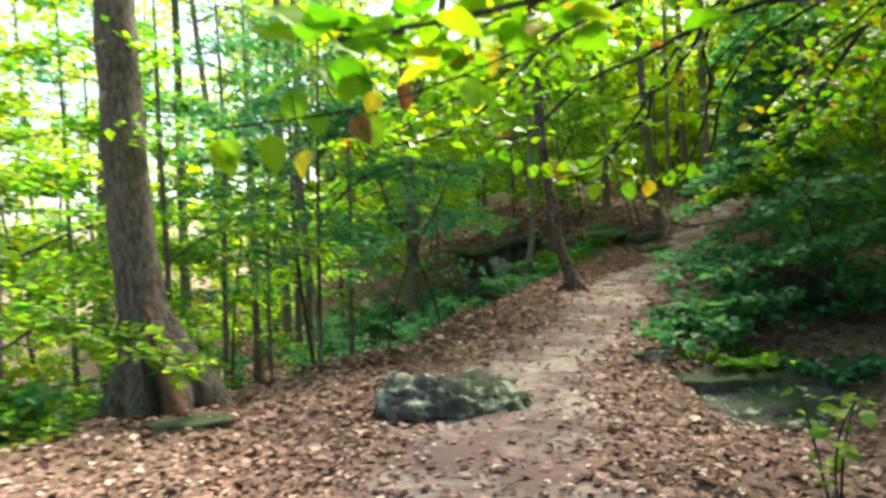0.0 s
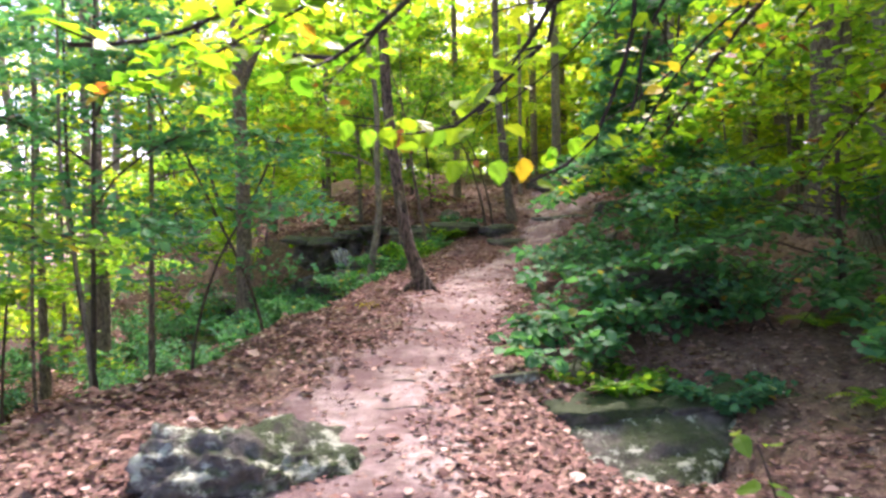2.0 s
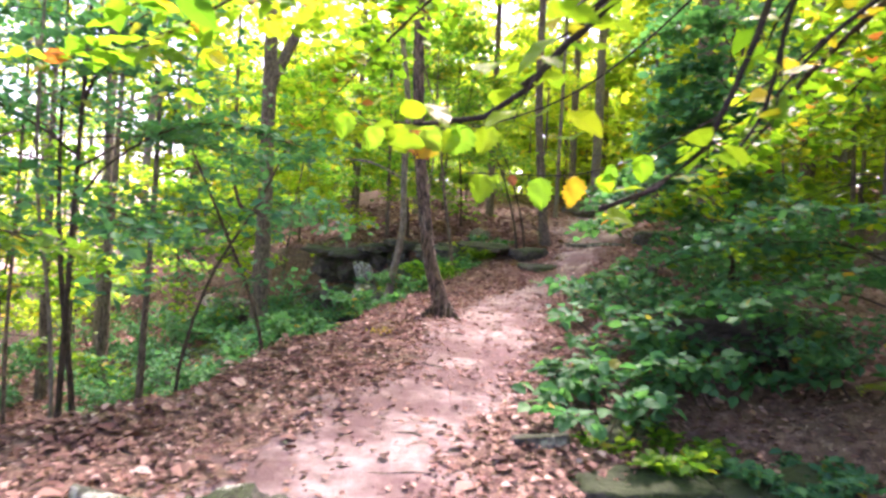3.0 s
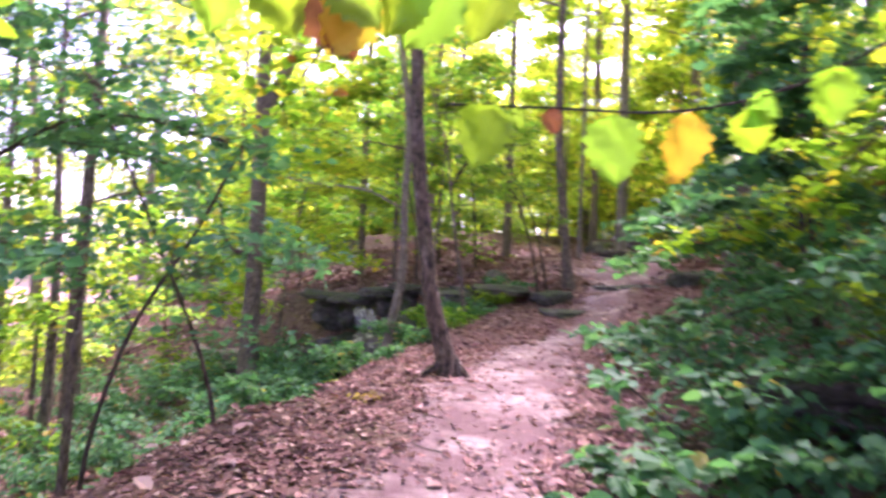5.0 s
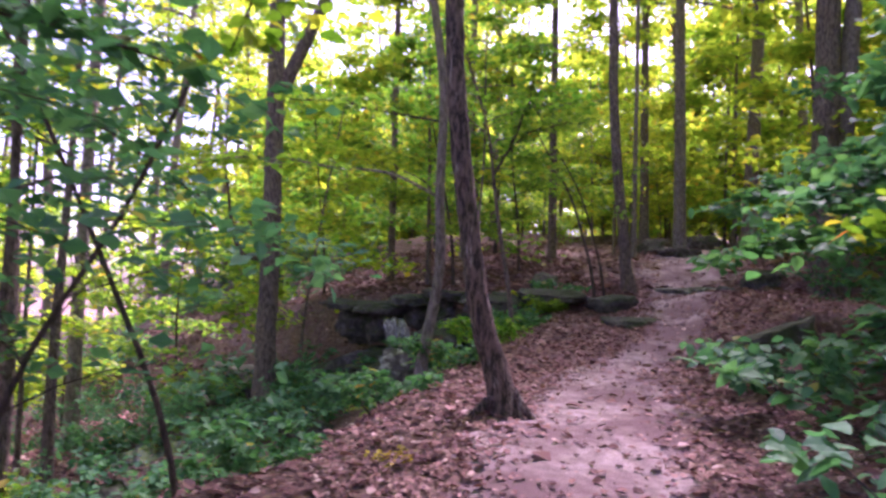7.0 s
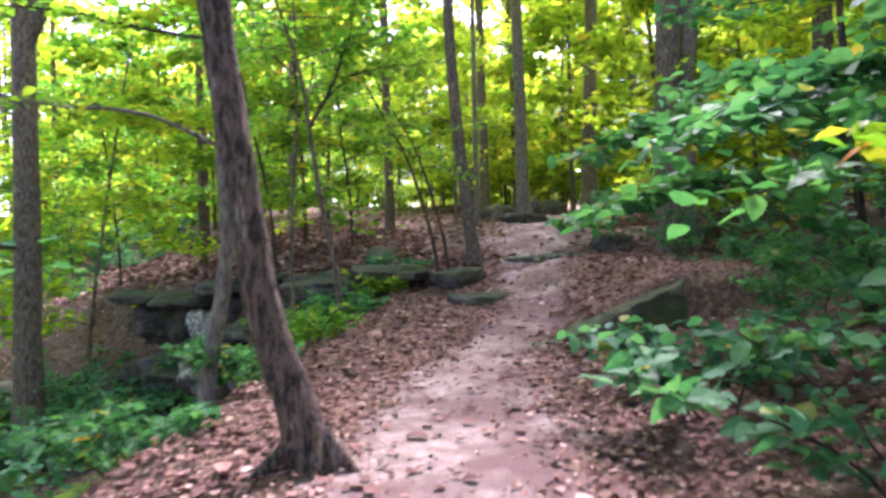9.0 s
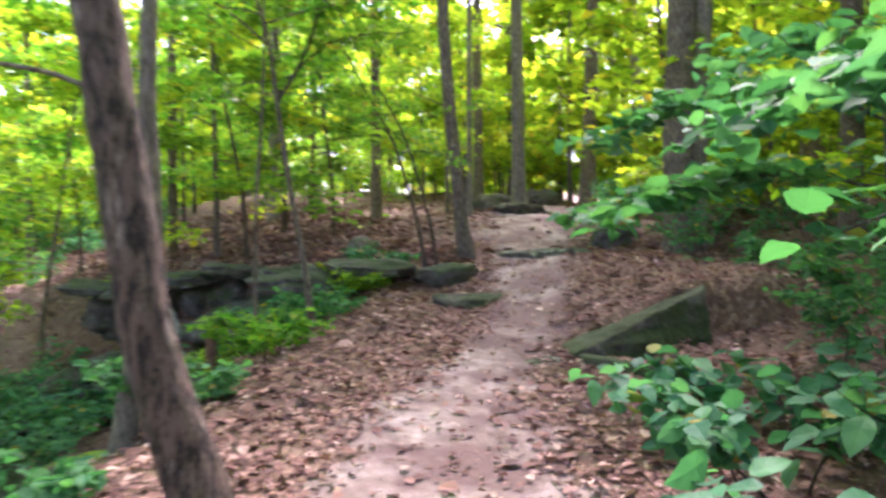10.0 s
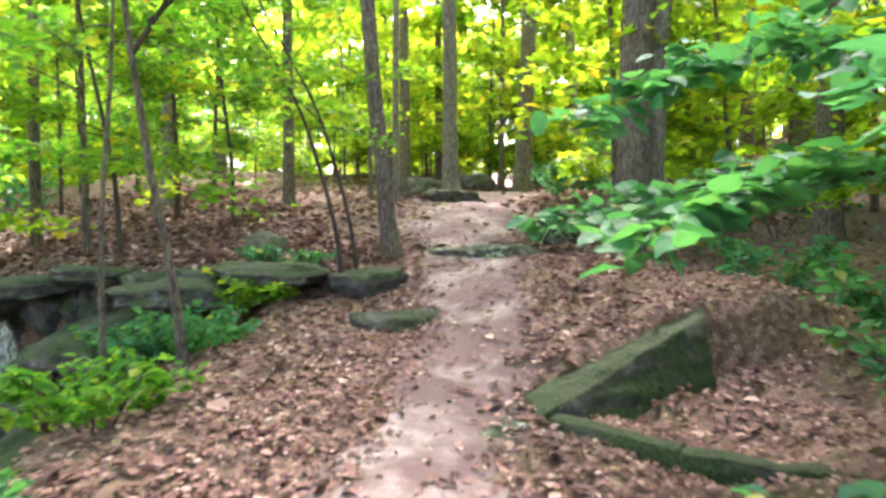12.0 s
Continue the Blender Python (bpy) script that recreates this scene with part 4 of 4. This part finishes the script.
    reach_over = [([(-0.1, 0.1, 3.0), (-1.3, -0.6, 3.0), (-2.4, -1.2, 2.6), (-3.3, -1.4, 2.1), (-4.0, -1.5, 1.95)], 0.03, 22, 14, 1.5),
                  ([(-0.1, 0.1, 3.2), (-0.2, 2.2, 3.3), (0.2, 4.2, 2.9), (0.5, 6.0, 2.3), (0.3, 7.0, 2.0)], 0.035, 26, 26, 1.9),
                  ([(-0.1, 0.1, 3.5), (-1.6, 1.2, 3.4), (-3.0, 2.4, 2.9), (-4.3, 3.6, 2.5)], 0.03, 24, 24, 1.8),
                  ([(-0.1, 0.1, 3.8), (-1.2, 2.6, 3.9), (-2.4, 5.0, 3.5), (-3.4, 7.2, 2.8)], 0.03, 26, 26, 2.0),
                  ([(-0.1, 0.1, 3.6), (0.5, 2.0, 3.7), (1.2, 4.4, 3.3), (1.6, 6.4, 2.6)], 0.03, 26, 26, 2.0),
                  ([(-0.1, 0.1, 2.9), (0.5, 1.4, 3.0), (1.1, 3.2, 2.6), (1.4, 4.6, 1.9)], 0.025, 24, 20, 1.7)]
    for k, (kn, r, tw, per, rc) in enumerate(reach_over):
        leafy_branch(over, kn, r, 61 + k, tw, per, 0.12, LEAF_TURNING, rc, 0.09)
    # arching limbs coloured as black silhouettes against the sky, bare but for the leaves of their side twigs
    base = np.array(foot(3.8, 3.2))
    bare = [([(3.7, 3.3, 3.1), (3.1, 3.7, 2.95), (2.5, 3.94, 2.8), (1.95, 3.94, 2.77), (1.49, 3.94, 2.66), (1.14, 3.94, 2.5), (0.82, 3.94, 2.37), (0.63, 3.94, 2.2), (0.51, 3.94, 2.09), (0.33, 3.94, 2.09)], 0.024, 12, 6),
            ([(3.7, 3.3, 3.5), (2.6, 4.2, 3.2), (1.9, 4.5, 2.95), (1.62, 4.51, 2.7), (1.43, 4.51, 2.45), (1.24, 4.51, 2.2), (1.0, 4.51, 1.97), (0.84, 4.53, 1.94)], 0.024, 16, 6),
            ([(3.7, 3.3, 3.3), (2.5, 4.1, 3.1), (1.75, 4.33, 2.9), (1.59, 4.35, 2.66), (1.63, 4.35, 2.36), (1.56, 4.35, 2.08), (1.47, 4.36, 1.86), (1.37, 4.38, 1.78), (1.27, 4.42, 1.74)], 0.017, 9, 5),
            ([(3.7, 3.3, 3.4), (2.6, 4.2, 3.0), (1.95, 4.36, 2.62), (1.74, 4.36, 2.3), (1.70, 4.36, 2.12), (1.67, 4.36, 2.0)], 0.013, 8, 6),
            ([(1.95, 3.9, 2.77), (1.2, 3.75, 2.8), (0.62, 3.7, 2.58), (0.36, 3.72, 2.34), (0.17, 3.74, 2.16), (-0.05, 3.74, 2.06), (-0.2, 3.74, 2.05)], 0.013, 10, 7),
            ([(1.49, 3.94, 2.64), (1.41, 3.96, 2.46), (1.2, 4.0, 2.14), (0.95, 4.02, 1.94)], 0.009, 6, 5)]
    leafy_branch(over, np.array([(3.7, 3.3, 3.4), (3.0, 4.6, 2.9), (2.45, 5.4, 2.35), (2.3, 5.5, 2.08)]) - base, 0.013, 171, 6, 3, 0.1, LEAF_YELLOW, 0.6, 0.04, bark=BARK_SHADED)
    row = [(3.7, 3.3, 3.7), (2.9, 5.0, 2.9), (2.35, 5.95, 2.25), (2.05, 6.07, 2.08), (1.75, 6.07, 2.0), (1.5, 6.07, 1.99), (1.25, 6.07, 1.98)]
    hung_branch(over, np.array(row) - base, 0.011, 172, [(2.12, 0.14), (2.0, 0.1), (1.9, 0.12), (1.78, 0.16), (1.6, 0.16), (1.5, 0.06), (1.33, 0.15), (1.42, 0.05)], base[0], 0.012)
    row = [(3.7, 3.3, 3.9), (2.4, 5.0, 3.1), (1.5, 5.8, 2.25), (1.25, 5.87, 2.17), (1.05, 5.87, 2.15), (0.85, 5.87, 2.16), (0.62, 5.87, 2.17)]
    hung_branch(over, np.array(row) - base, 0.011, 174, [(1.3, 0.14), (1.22, 0.16), (1.18, 0.12), (1.08, 0.15), (1.0, 0.13), (0.94, 0.16), (0.84, 0.14), (0.74, 0.12), (0.67, 0.12)], base[0], 0.015)
    row = [(3.7, 3.3, 3.3), (2.0, 3.2, 2.9), (0.9, 2.6, 2.45), (0.35, 2.1, 2.1), (0.05, 1.85, 1.93), (-0.15, 1.68, 1.84), (-0.42, 1.52, 1.78)]
    hung_branch(over, np.array(row) - base, 0.009, 176, [(-0.42, 0.08), (-0.38, 0.06), (-0.33, 0.08), (-0.30, 0.07), (-0.26, 0.08), (-0.22, 0.07), (-0.2, 0.06), (-0.15, 0.08), (-0.1, 0.07), (-0.06, 0.06), (0.0, 0.08), (0.06, 0.07), (0.1, 0.06), (0.16, 0.08), (0.22, 0.07), (0.3, 0.08), (0.4, 0.08)], base[0], 0.06)
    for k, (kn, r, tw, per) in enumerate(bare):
        leafy_branch(over, np.array(kn) - base, r * 1.2, 161 + k, tw, per, 0.085, LEAF_TURNING, 0.9, 0.06, bark=BARK_SHADED, tip=0.0065)
    left = standing("understorey_tree", -4.4, 6.9, [(0, 0, -0.3), (0.1, 0, 1.5), (0.1, 0.1, 3.5), (0.2, 0, 6.5)], 0.05, 0.015, "understorey tree with level sprays by the big trunk", 80, leaf=LEAF_UNDER, low=0.3, limbs=16, reach=2.4, twigs=9, per_twig=22, size=0.12, loose=0.13, rise=(0, 0.3), flat=0.3)
    for k, kn in enumerate(([(0.1, 0, 2.2), (0.9, -0.5, 2.5), (1.7, -0.9, 2.4), (2.4, -1.0, 2.1)], [(0.1, 0, 1.8), (0.7, -0.8, 1.9), (1.2, -1.5, 1.7)], [(0.1, 0, 3.0), (1.0, 0.3, 3.4), (2.2, 0.6, 3.4), (3.3, 0.8, 3.0)])):
        leafy_branch(left, kn, 0.015, 81 + k, 16, 16, 0.11, LEAF_UNDER, 1.4, 0.08)


def scattered_woods():
    rng = np.random.default_rng(77)
    woods = {
        "tree": [make_tree("tree", (0, 0, -60), tall_knots(np.random.default_rng(k), 15 + 2 * (k % 4)), 0.12 + 0.025 * (k % 4), 0.06, "tall slender woodland tree with thin green crown", 200 + k, bark=(BARK, BARK_PALE)[k % 2],
                           low=0.35, limbs=16, reach=3.7, twigs=7, per_twig=17, size=0.29, loose=0.5, group="woodland trees", split=False) for k in range(5)],
        # Stems stand in view; near crowns above it are added to shade the ravine.
        "high": [make_tree("tree", (0, 0, -60), tall_knots(np.random.default_rng(60 + k), 18 + 1.5 * k, 0.05), 0.13 + 0.03 * k, 0.06, "tall bare-stemmed tree with a high thin crown", 250 + k, bark=(BARK_PALE, BARK)[k % 2],
                           low=0.55, limbs=15, reach=4.0, twigs=7, per_twig=15, size=0.29, loose=0.5, group="trees of the ravine", split=False) for k in range(3)],
        "understorey_tree": [make_tree("understorey_tree", (0, 0, -60), tall_knots(np.random.default_rng(20 + k), 5.0 + 0.9 * k, 0.09), 0.032 + 0.007 * k, 0.012, "young understorey tree with layered light green leaves", 230 + k, bark=(BARK_DARK, BARK)[k % 2],
                                       leaf=(LEAF_UNDER, LEAF_CANOPY)[k % 2], low=0.2, limbs=15, reach=2.1, twigs=8, per_twig=20, size=0.16, loose=0.17, rise=(0.05, 0.5), group="understorey trees", flat=0.35, split=False, fine=True) for k in range(6)],
        "thicket": [make_tree("young_tree", (0, 0, -60), tall_knots(np.random.default_rng(40 + k), 8 + 1.5 * k, 0.06), 0.07 + 0.01 * k, 0.02, "leafy young tree with dense yellow-green foliage", 290 + k, bark=BARK,
                              leaf=LEAF_CANOPY, low=0.08, limbs=20, reach=2.9, twigs=8, per_twig=18, size=0.34, loose=0.32, rise=(0.05, 0.6), group="young trees in the distance", split=False) for k in range(4)],
        "shrub": [shrub((0, 0, -60), 260 + k, 7, 0.7 + 0.2 * k, 0.75 + 0.12 * k, 12, 0.11, group="shrubs of the undergrowth", leaf=LEAF_SHRUB, split=False) for k in range(4)],
        "fern": [fern((0, 0, -60), 280 + k, 8 + k, 0.45 + 0.1 * k, group="ferns") for k in range(2)],
    }
    taken = list(KEEP)
    # kind, how many, x range, y range, space kept, room kept beside the path
    plan = [("high", 28, (-30, -4.5), (9, 60), 2.2, 4), ("tree", 32, (-4, 42), (26, 75), 2.4, 2.2), ("tree", 16, (-30, 45), (45, 90), 2.4, 2.2), ("tree", 16, (8, 35), (-8, 26), 2.4, 4.5), ("tree", 7, (-20, 20), (-25, -6), 3, 2.5),
            # Understorey rows at x 4.8-9.5 and 7.2-10 stand mostly unseen, added for shade.
            ("understorey_tree", 10, (-14, -2.8), (9, 30), 1.4, 3.4), ("understorey_tree", 6, (-26, -8), (4, 50), 1.8, 4), ("understorey_tree", 5, (-2, 4), (22, 26), 1.2, 2.5), ("understorey_tree", 66, (-4, 36), (23.5, 52), 1.3, 2.0), ("understorey_tree", 30, (6.5, 26), (5, 26), 1.6, 4.0), ("understorey_tree", 7, (4.8, 9.5), (-2, 6), 1.2, 3.5), ("understorey_tree", 10, (10.5, 17), (11, 22), 1.3, 3.5), ("understorey_tree", 5, (7.2, 10.0), (5.5, 9.5), 1.3, 3.5),
            ("thicket", 92, (-12, 62), (36, 90), 1.8, 3), ("thicket", 22, (9, 34), (33, 48), 1.8, 3), ("thicket", 34, (-12, 8), (34, 80), 1.8, 3), ("thicket", 9, (-55, -15), (2, 62), 2.2, 3), ("thicket", 14, (18, 50), (-6, 34), 2.2, 3),
            ("shrub", 5, (-3.5, 1.8), (13, 20), 0.9, 2.4), ("shrub", 34, (-12, 0.5), (9, 26), 0.8, 3.0), ("understorey_tree", 2, (-9, -2.5), (13, 27), 1.2, 3.4), ("understorey_tree", 6, (-11, -6.5), (9, 15), 1.2, 3.4), ("thicket", 5, (12, 20), (13, 24), 2.0, 3), ("shrub", 12, (5, 16), (5, 32), 0.9, 3.0), ("shrub", 34, (-8, 22), (22, 44), 1.2, 1.8), ("fern", 11, (-1, 4.2), (13, 19), 0.6, 1.3), ("fern", 4, (3.4, 6), (6, 11), 0.8, 1.4), ("tree", 3, (-3, 6), (30, 44), 2.2, 3)]
    for kind, count, xr, yr, space, clear in plan:
        made = tries = 0
        while made < count and tries < 4000:
            tries += 1
            x, y = rng.uniform(*xr), rng.uniform(*yr)
            off = x - np.interp(y, PATH_Y, PATH_X)
            if (abs(off) < clear and y < 33) or any((x - a) ** 2 + (y - b) ** 2 < space**2 for a, b in taken):
                continue
            if kind in ("shrub", "fern") and x > 0.6 and y > 17.3 and off < 0:
                continue
            if kind in ("shrub", "fern") and off < 0 and y < 21 and x > np.interp(y, BRINK_Y, BRINK_X) - 0.4:
                continue
            if kind in ("thicket", "tree") and x - 1 < -0.2 * (y - 6) and y > 8 and rng.uniform(0, 1) < 0.75:
                made += 1
                continue
            taken.append((x, y))
            s = rng.uniform(0.8, 1.25)
            copy_thing(woods[kind][made % len(woods[kind])], pose(x, y, ground_z(x, y, -0.02), 0, 0, rng.uniform(0, 360)) @ Matrix.Scale(s, 4))
            made += 1
    for group in woods.values():
        for ob in group:
            for o in (*ob.children_recursive, ob):
                bpy.data.objects.remove(o)


def undergrowth_by_the_path():
    near = [(4.1, 8.75, 0.6, 0.7, 302), (5.6, 8.6, 1.0, 1.1, 303), (6.3, 7.3, 1.1, 1.2, 305), (5.6, 6.3, 0.7, 0.9, 306), (4.7, 10.8, 0.9, 1.1, 304),
            (4.75, 12.3, 0.75, 0.6, 307), (6.1, 11.3, 1.6, 1.3, 309), (6.9, 12.4, 1.5, 1.2, 310)]
    for x, y, h, r, sd in near:
        shrub(foot(x, y), sd, 7, h, r, 11, 0.125, "broad-leaved dark green shrub beside the path", group="shrubs beside the path", loose=0.07, arch=0.6, shape="round")
    shrub(foot(2.85, 8.15), 301, 7, 0.55, 0.5, 6, 0.14, "low plant with large bright teal leaves beside the path", leaf=LEAF_SHRUB, loose=0.06, arch=0.6, shape="round", twigs=5)
    side = make_tree("understorey_tree", foot(7.3, 13.4), [(0, 0, -0.2), (-0.1, 0, 1.2), (-0.1, 0.1, 3), (0.1, 0, 6)], 0.05, 0.015, "understorey tree with low sprays reaching to the path", 390, bark=BARK_DARK, leaf=LEAF_SHRUB,
                     low=0.3, limbs=12, reach=1.9, twigs=8, per_twig=14, size=0.14, loose=0.1, fine=True, flat=0.35)
    for k, kn in enumerate(([(-0.1, 0, 1.0), (-0.9, 0.2, 1.25), (-1.7, 0.3, 1.2), (-2.5, 0.4, 0.95)], [(-0.1, 0, 1.3), (-0.8, -0.3, 1.7), (-1.6, -0.5, 1.7), (-2.3, -0.6, 1.45)], [(-0.1, 0, 1.1), (-0.7, 0.8, 1.3), (-1.3, 1.6, 1.25), (-1.7, 2.2, 1.05)], [(-0.1, 0, 1.5), (-0.6, 0.5, 1.9), (-1.4, 1.0, 1.9), (-2.1, 1.2, 1.6)])):
        leafy_branch(side, kn, 0.014, 391 + k, 18, 14, 0.15, LEAF_SHRUB, 1.4, 0.08)
    low = make_tree("understorey_tree", foot(6.4, 8.6), [(0, 0, -0.2), (-0.1, 0, 1), (0, 0.1, 2.4), (0.1, 0, 4.5)], 0.04, 0.012, "understorey tree with flat layered sprays of leaves", 395, bark=BARK_DARK, leaf=LEAF_UNDER,
                    low=0.25, limbs=14, reach=2.0, twigs=8, per_twig=12, size=0.13, loose=0.09, fine=True, flat=0.3, rise=(0.0, 0.3))
    for k, kn in enumerate(([(0, 0, 0.5), (-1.0, 0.1, 0.75), (-2.0, 0.2, 0.7), (-3.0, 0.2, 0.45)], [(0, 0, 0.8), (-0.9, 0.8, 1.1), (-1.7, 1.4, 1.1), (-2.6, 1.9, 0.8)], [(0, 0, 1.2), (-0.9, -0.3, 1.5), (-1.8, -0.4, 1.5), (-2.6, -0.4, 1.2)], [(0, 0, 0.7), (-0.9, -0.5, 0.95), (-1.8, -0.8, 0.9), (-2.7, -0.9, 0.65)], [(0, 0, 0.9), (-0.8, 0.4, 1.2), (-1.7, 0.7, 1.15), (-2.7, 0.9, 0.85)])):
        leafy_branch(low, kn, 0.013, 396 + k, 20, 15, 0.11, LEAF_SHRUB, 1.5, 0.07)
    wall = make_tree("understorey_tree", foot(5.95, 11.3), [(0, 0, -0.2), (-0.1, 0, 1.2), (-0.15, 0.1, 3), (0.0, 0, 6)], 0.045, 0.015, "understorey tree hanging a wall of teal sprays over the path", 490, bark=BARK_DARK, leaf=LEAF_SHRUB,
                     low=0.2, limbs=14, reach=2.0, twigs=9, per_twig=16, size=0.13, loose=0.1, fine="round", flat=0.35, rise=(0.0, 0.35))
    for k, (h, dx, dy) in enumerate([(1.2, -2.0, -0.5), (1.6, -1.7, 0.0), (1.9, -1.7, -1.0), (2.3, -1.5, -0.4), (2.7, -1.3, -0.9), (3.0, -1.4, -0.6), (3.5, -1.5, -0.8), (2.5, -0.9, -1.6), (1.5, -0.8, -1.7)]):
        leafy_branch(wall, [(-0.1, 0, h - 0.3), (dx * 0.35, dy * 0.35, h + 0.05), (dx * 0.7, dy * 0.7, h + 0.1), (dx, dy, h - 0.1)], 0.012, 491 + k, 20, 15, 0.13, LEAF_SHRUB, 1.3, 0.08)
    for x, y, h, r, sd in ((3.25, 8.75, 0.6, 0.55, 510), (3.85, 9.3, 0.75, 0.65, 511)):
        shrub(foot(x, y), sd, 7, h, r, 8, 0.13, "leafy teal-green shrub at the edge of the path", group="shrubs beside the path", loose=0.07, arch=0.6, shape="round", twigs=6)
    for k, (x, y) in enumerate([(-2.3, 21.6), (-1.4, 20.3), (-0.3, 21.3), (0.5, 20.4), (1.2, 21.6), (2.4, 20.0), (-1.8, 23.2), (3.3, 19.4), (0.0, 19.2), (-3.2, 19.6)]):
        shrub(foot(x, y), 360 + k, 7, 0.7 + 0.12 * (k % 3), 0.75, 11, 0.12, "teal-green bush below the stream bank", group="bushes along the stream")
    shrub(foot(2.0, 3.7), 520, 3, 0.95, 0.22, 3, 0.10, "slender seedling with round dark green leaves", leaf=LEAF_UNDER, name="seedling", spread=0.05, loose=0.05, shape="round", twigs=4)
    for k, (x, y) in enumerate([(3.7, 19.9), (4.3, 20.0), (2.9, 19.2), (3.3, 18.6), (2.3, 19.9), (1.6, 20.4), (4.8, 20.6), (2.5, 18.2)]):
        shrub(foot(x, y), 530 + k, 6, 0.42 + 0.06 * (k % 3), 0.5, 8, 0.11, "low broad-leaved plant below the stone ledge", group="plants under the ledge", leaf=(LEAF_SHRUB, LEAF_UNDER)[k % 3 == 1], name="plant", spread=0.15, loose=0.06, arch=0.6, shape="round")
    for x, y, sd in ((-3.95, 5.6, 321), (-4.3, 4.8, 322), (-3.0, 7.6, 323), (-4.4, 6.6, 324)):
        shrub(foot(x, y), sd, 8, 0.8, 0.6, 18, 0.1, "low green bush below the big tree", group="bushes by the big tree")
    for x, y, h, sd in ((3.15, 7.75, 0.35, 329), (3.9, 7.2, 0.3, 332), (1.3, 13.2, 0.45, 334), (0.4, 12.2, 0.6, 335), (2.0, 14.9, 0.5, 336), (2.7, 16.3, 0.5, 337), (3.4, 18.0, 0.5, 338), (4.2, 19.3, 0.4, 341), (-0.4, 13.5, 0.8, 342), (-0.6, 12.0, 0.7, 343)):
        shrub(foot(x, y), sd, 7, h, 0.42, 12, 0.09, "small bright green plant at the edge of the bank", group="small plants", leaf=LEAF_UNDER if sd % 4 == 1 else LEAF_SHRUB, name="plant", spread=0.12, loose=0.05)
    shrub(foot(1.36, 11.31), 350, 5, 0.12, 0.10, 5, 0.045, "small yellow tuft at the foot of the leaning tree", leaf=LEAF_YELLOW, name="plant", spread=0.06, loose=0.03)


def stump(x, y):
    root = thing("stump", foot(x, y, -0.1), "broken reddish tree stump beside the stream", "stump")
    KEEP.append((x, y))
    v, f = tube([(0, 0, 0), (0.01, 0, 0.2), (0.02, 0, 0.5), (0.03, 0.01, 0.85)], [0.1, 0.075, 0.065, 0.05], 10, 0.12, 3)
    v[-10:, 2] += 0.09 * np.sin(np.arange(10) * 2.1)
    part("trunk", mesh_from("trunk", v, f, ROTTEN, True), root)


def fallen_twigs():
    rng = np.random.default_rng(8)
    for k in range(34):
        y = rng.uniform(3, 20)
        x = float(np.interp(y, PATH_Y, PATH_X)) + rng.choice([-1, 1]) * rng.uniform(0.2, 2.4)
        L, a = rng.uniform(0.15, 0.6), rng.uniform(0, 6.28)
        d = np.array([math.cos(a), math.sin(a), 0])
        pts = np.array([(0, 0, 0) + d * L * s + np.array([-d[1], d[0], 0]) * 0.1 * L * math.sin(5 * s + k) for s in np.linspace(-0.5, 0.5, 6)])
        pts[:, 2] = height(pts[:, 0] + x, pts[:, 1] + y) + 0.02
        ob = new("fallen_twig", mesh_from("fallen_twig", *tube(pts - (0, 0, pts[0, 2]), np.linspace(0.007, 0.003, 6), 5), BARK_PALE, True))
        ob.location = (x, y, pts[0, 2])
        tagged(ob, "thin dry fallen twig lying on leaf litter", "twig", "fallen twigs")


def fallen_leaves():
    rng = np.random.default_rng(5)
    def lay(n, y0, y1, wide, size, name):
        y = rng.uniform(y0, y1, n)
        c = np.interp(y, PATH_Y, PATH_X)
        x = c + rng.normal(0, 1, n) * wide
        keep = (np.abs(x - c) > np.interp(y, HALF_Y, HALF_W) * rng.uniform(0.45, 1.15, n)) | (rng.uniform(0, 1, n) < np.interp(y, [4, 7, 11, 13], [0.30, 0.12, 0.11, 0.12]))
        x, y = x[keep], y[keep]
        at = np.stack([x, y, height(x, y) + rng.uniform(0.012, 0.035, len(x))], -1)
        v, f = leaves(rng, at, size * rng.lognormal(-0.05, 0.38, len(x)), 0.2, 0.36, True, droop=0.0)
        tagged(new(name, mesh_from(name, v, f, LITTER)), "brown and tan fallen leaves strewn over the ground", "fallen leaves", kind="stuff")
    lay(36000, 1, 10, 2.6, 0.053, "fallen_leaves")
    lay(70000, 9, 22, 2.6, 0.047, "fallen_leaves")
    lay(26000, 20, 40, 6.0, 0.11, "fallen_leaves")
    x, y = rng.uniform(-13, -0.5, 26000), rng.uniform(7.5, 20, 26000)
    at = np.stack([x, y, height(x, y) + rng.uniform(0.012, 0.035, len(x))], -1)
    tagged(new("fallen_leaves", mesh_from("fallen_leaves", *leaves(rng, at, 0.1, 0.28, 0.38, True, droop=0.0), LITTER)), "brown fallen leaves on the ravine floor", "fallen leaves", kind="stuff")
    x, y = rng.uniform(-9, 6, 30000), rng.uniform(19.5, 34, 30000)
    at = np.stack([x, y, height(x, y) + rng.uniform(0.012, 0.035, len(x))], -1)
    tagged(new("fallen_leaves", mesh_from("fallen_leaves", *leaves(rng, at, 0.11, 0.28, 0.38, True, droop=0.0), LITTER)), "brown fallen leaves on the far bank", "fallen leaves", kind="stuff")


trees_by_the_path()
scattered_woods()
undergrowth_by_the_path()
stump(2.25, 18.4)
fallen_twigs()
fallen_leaves()
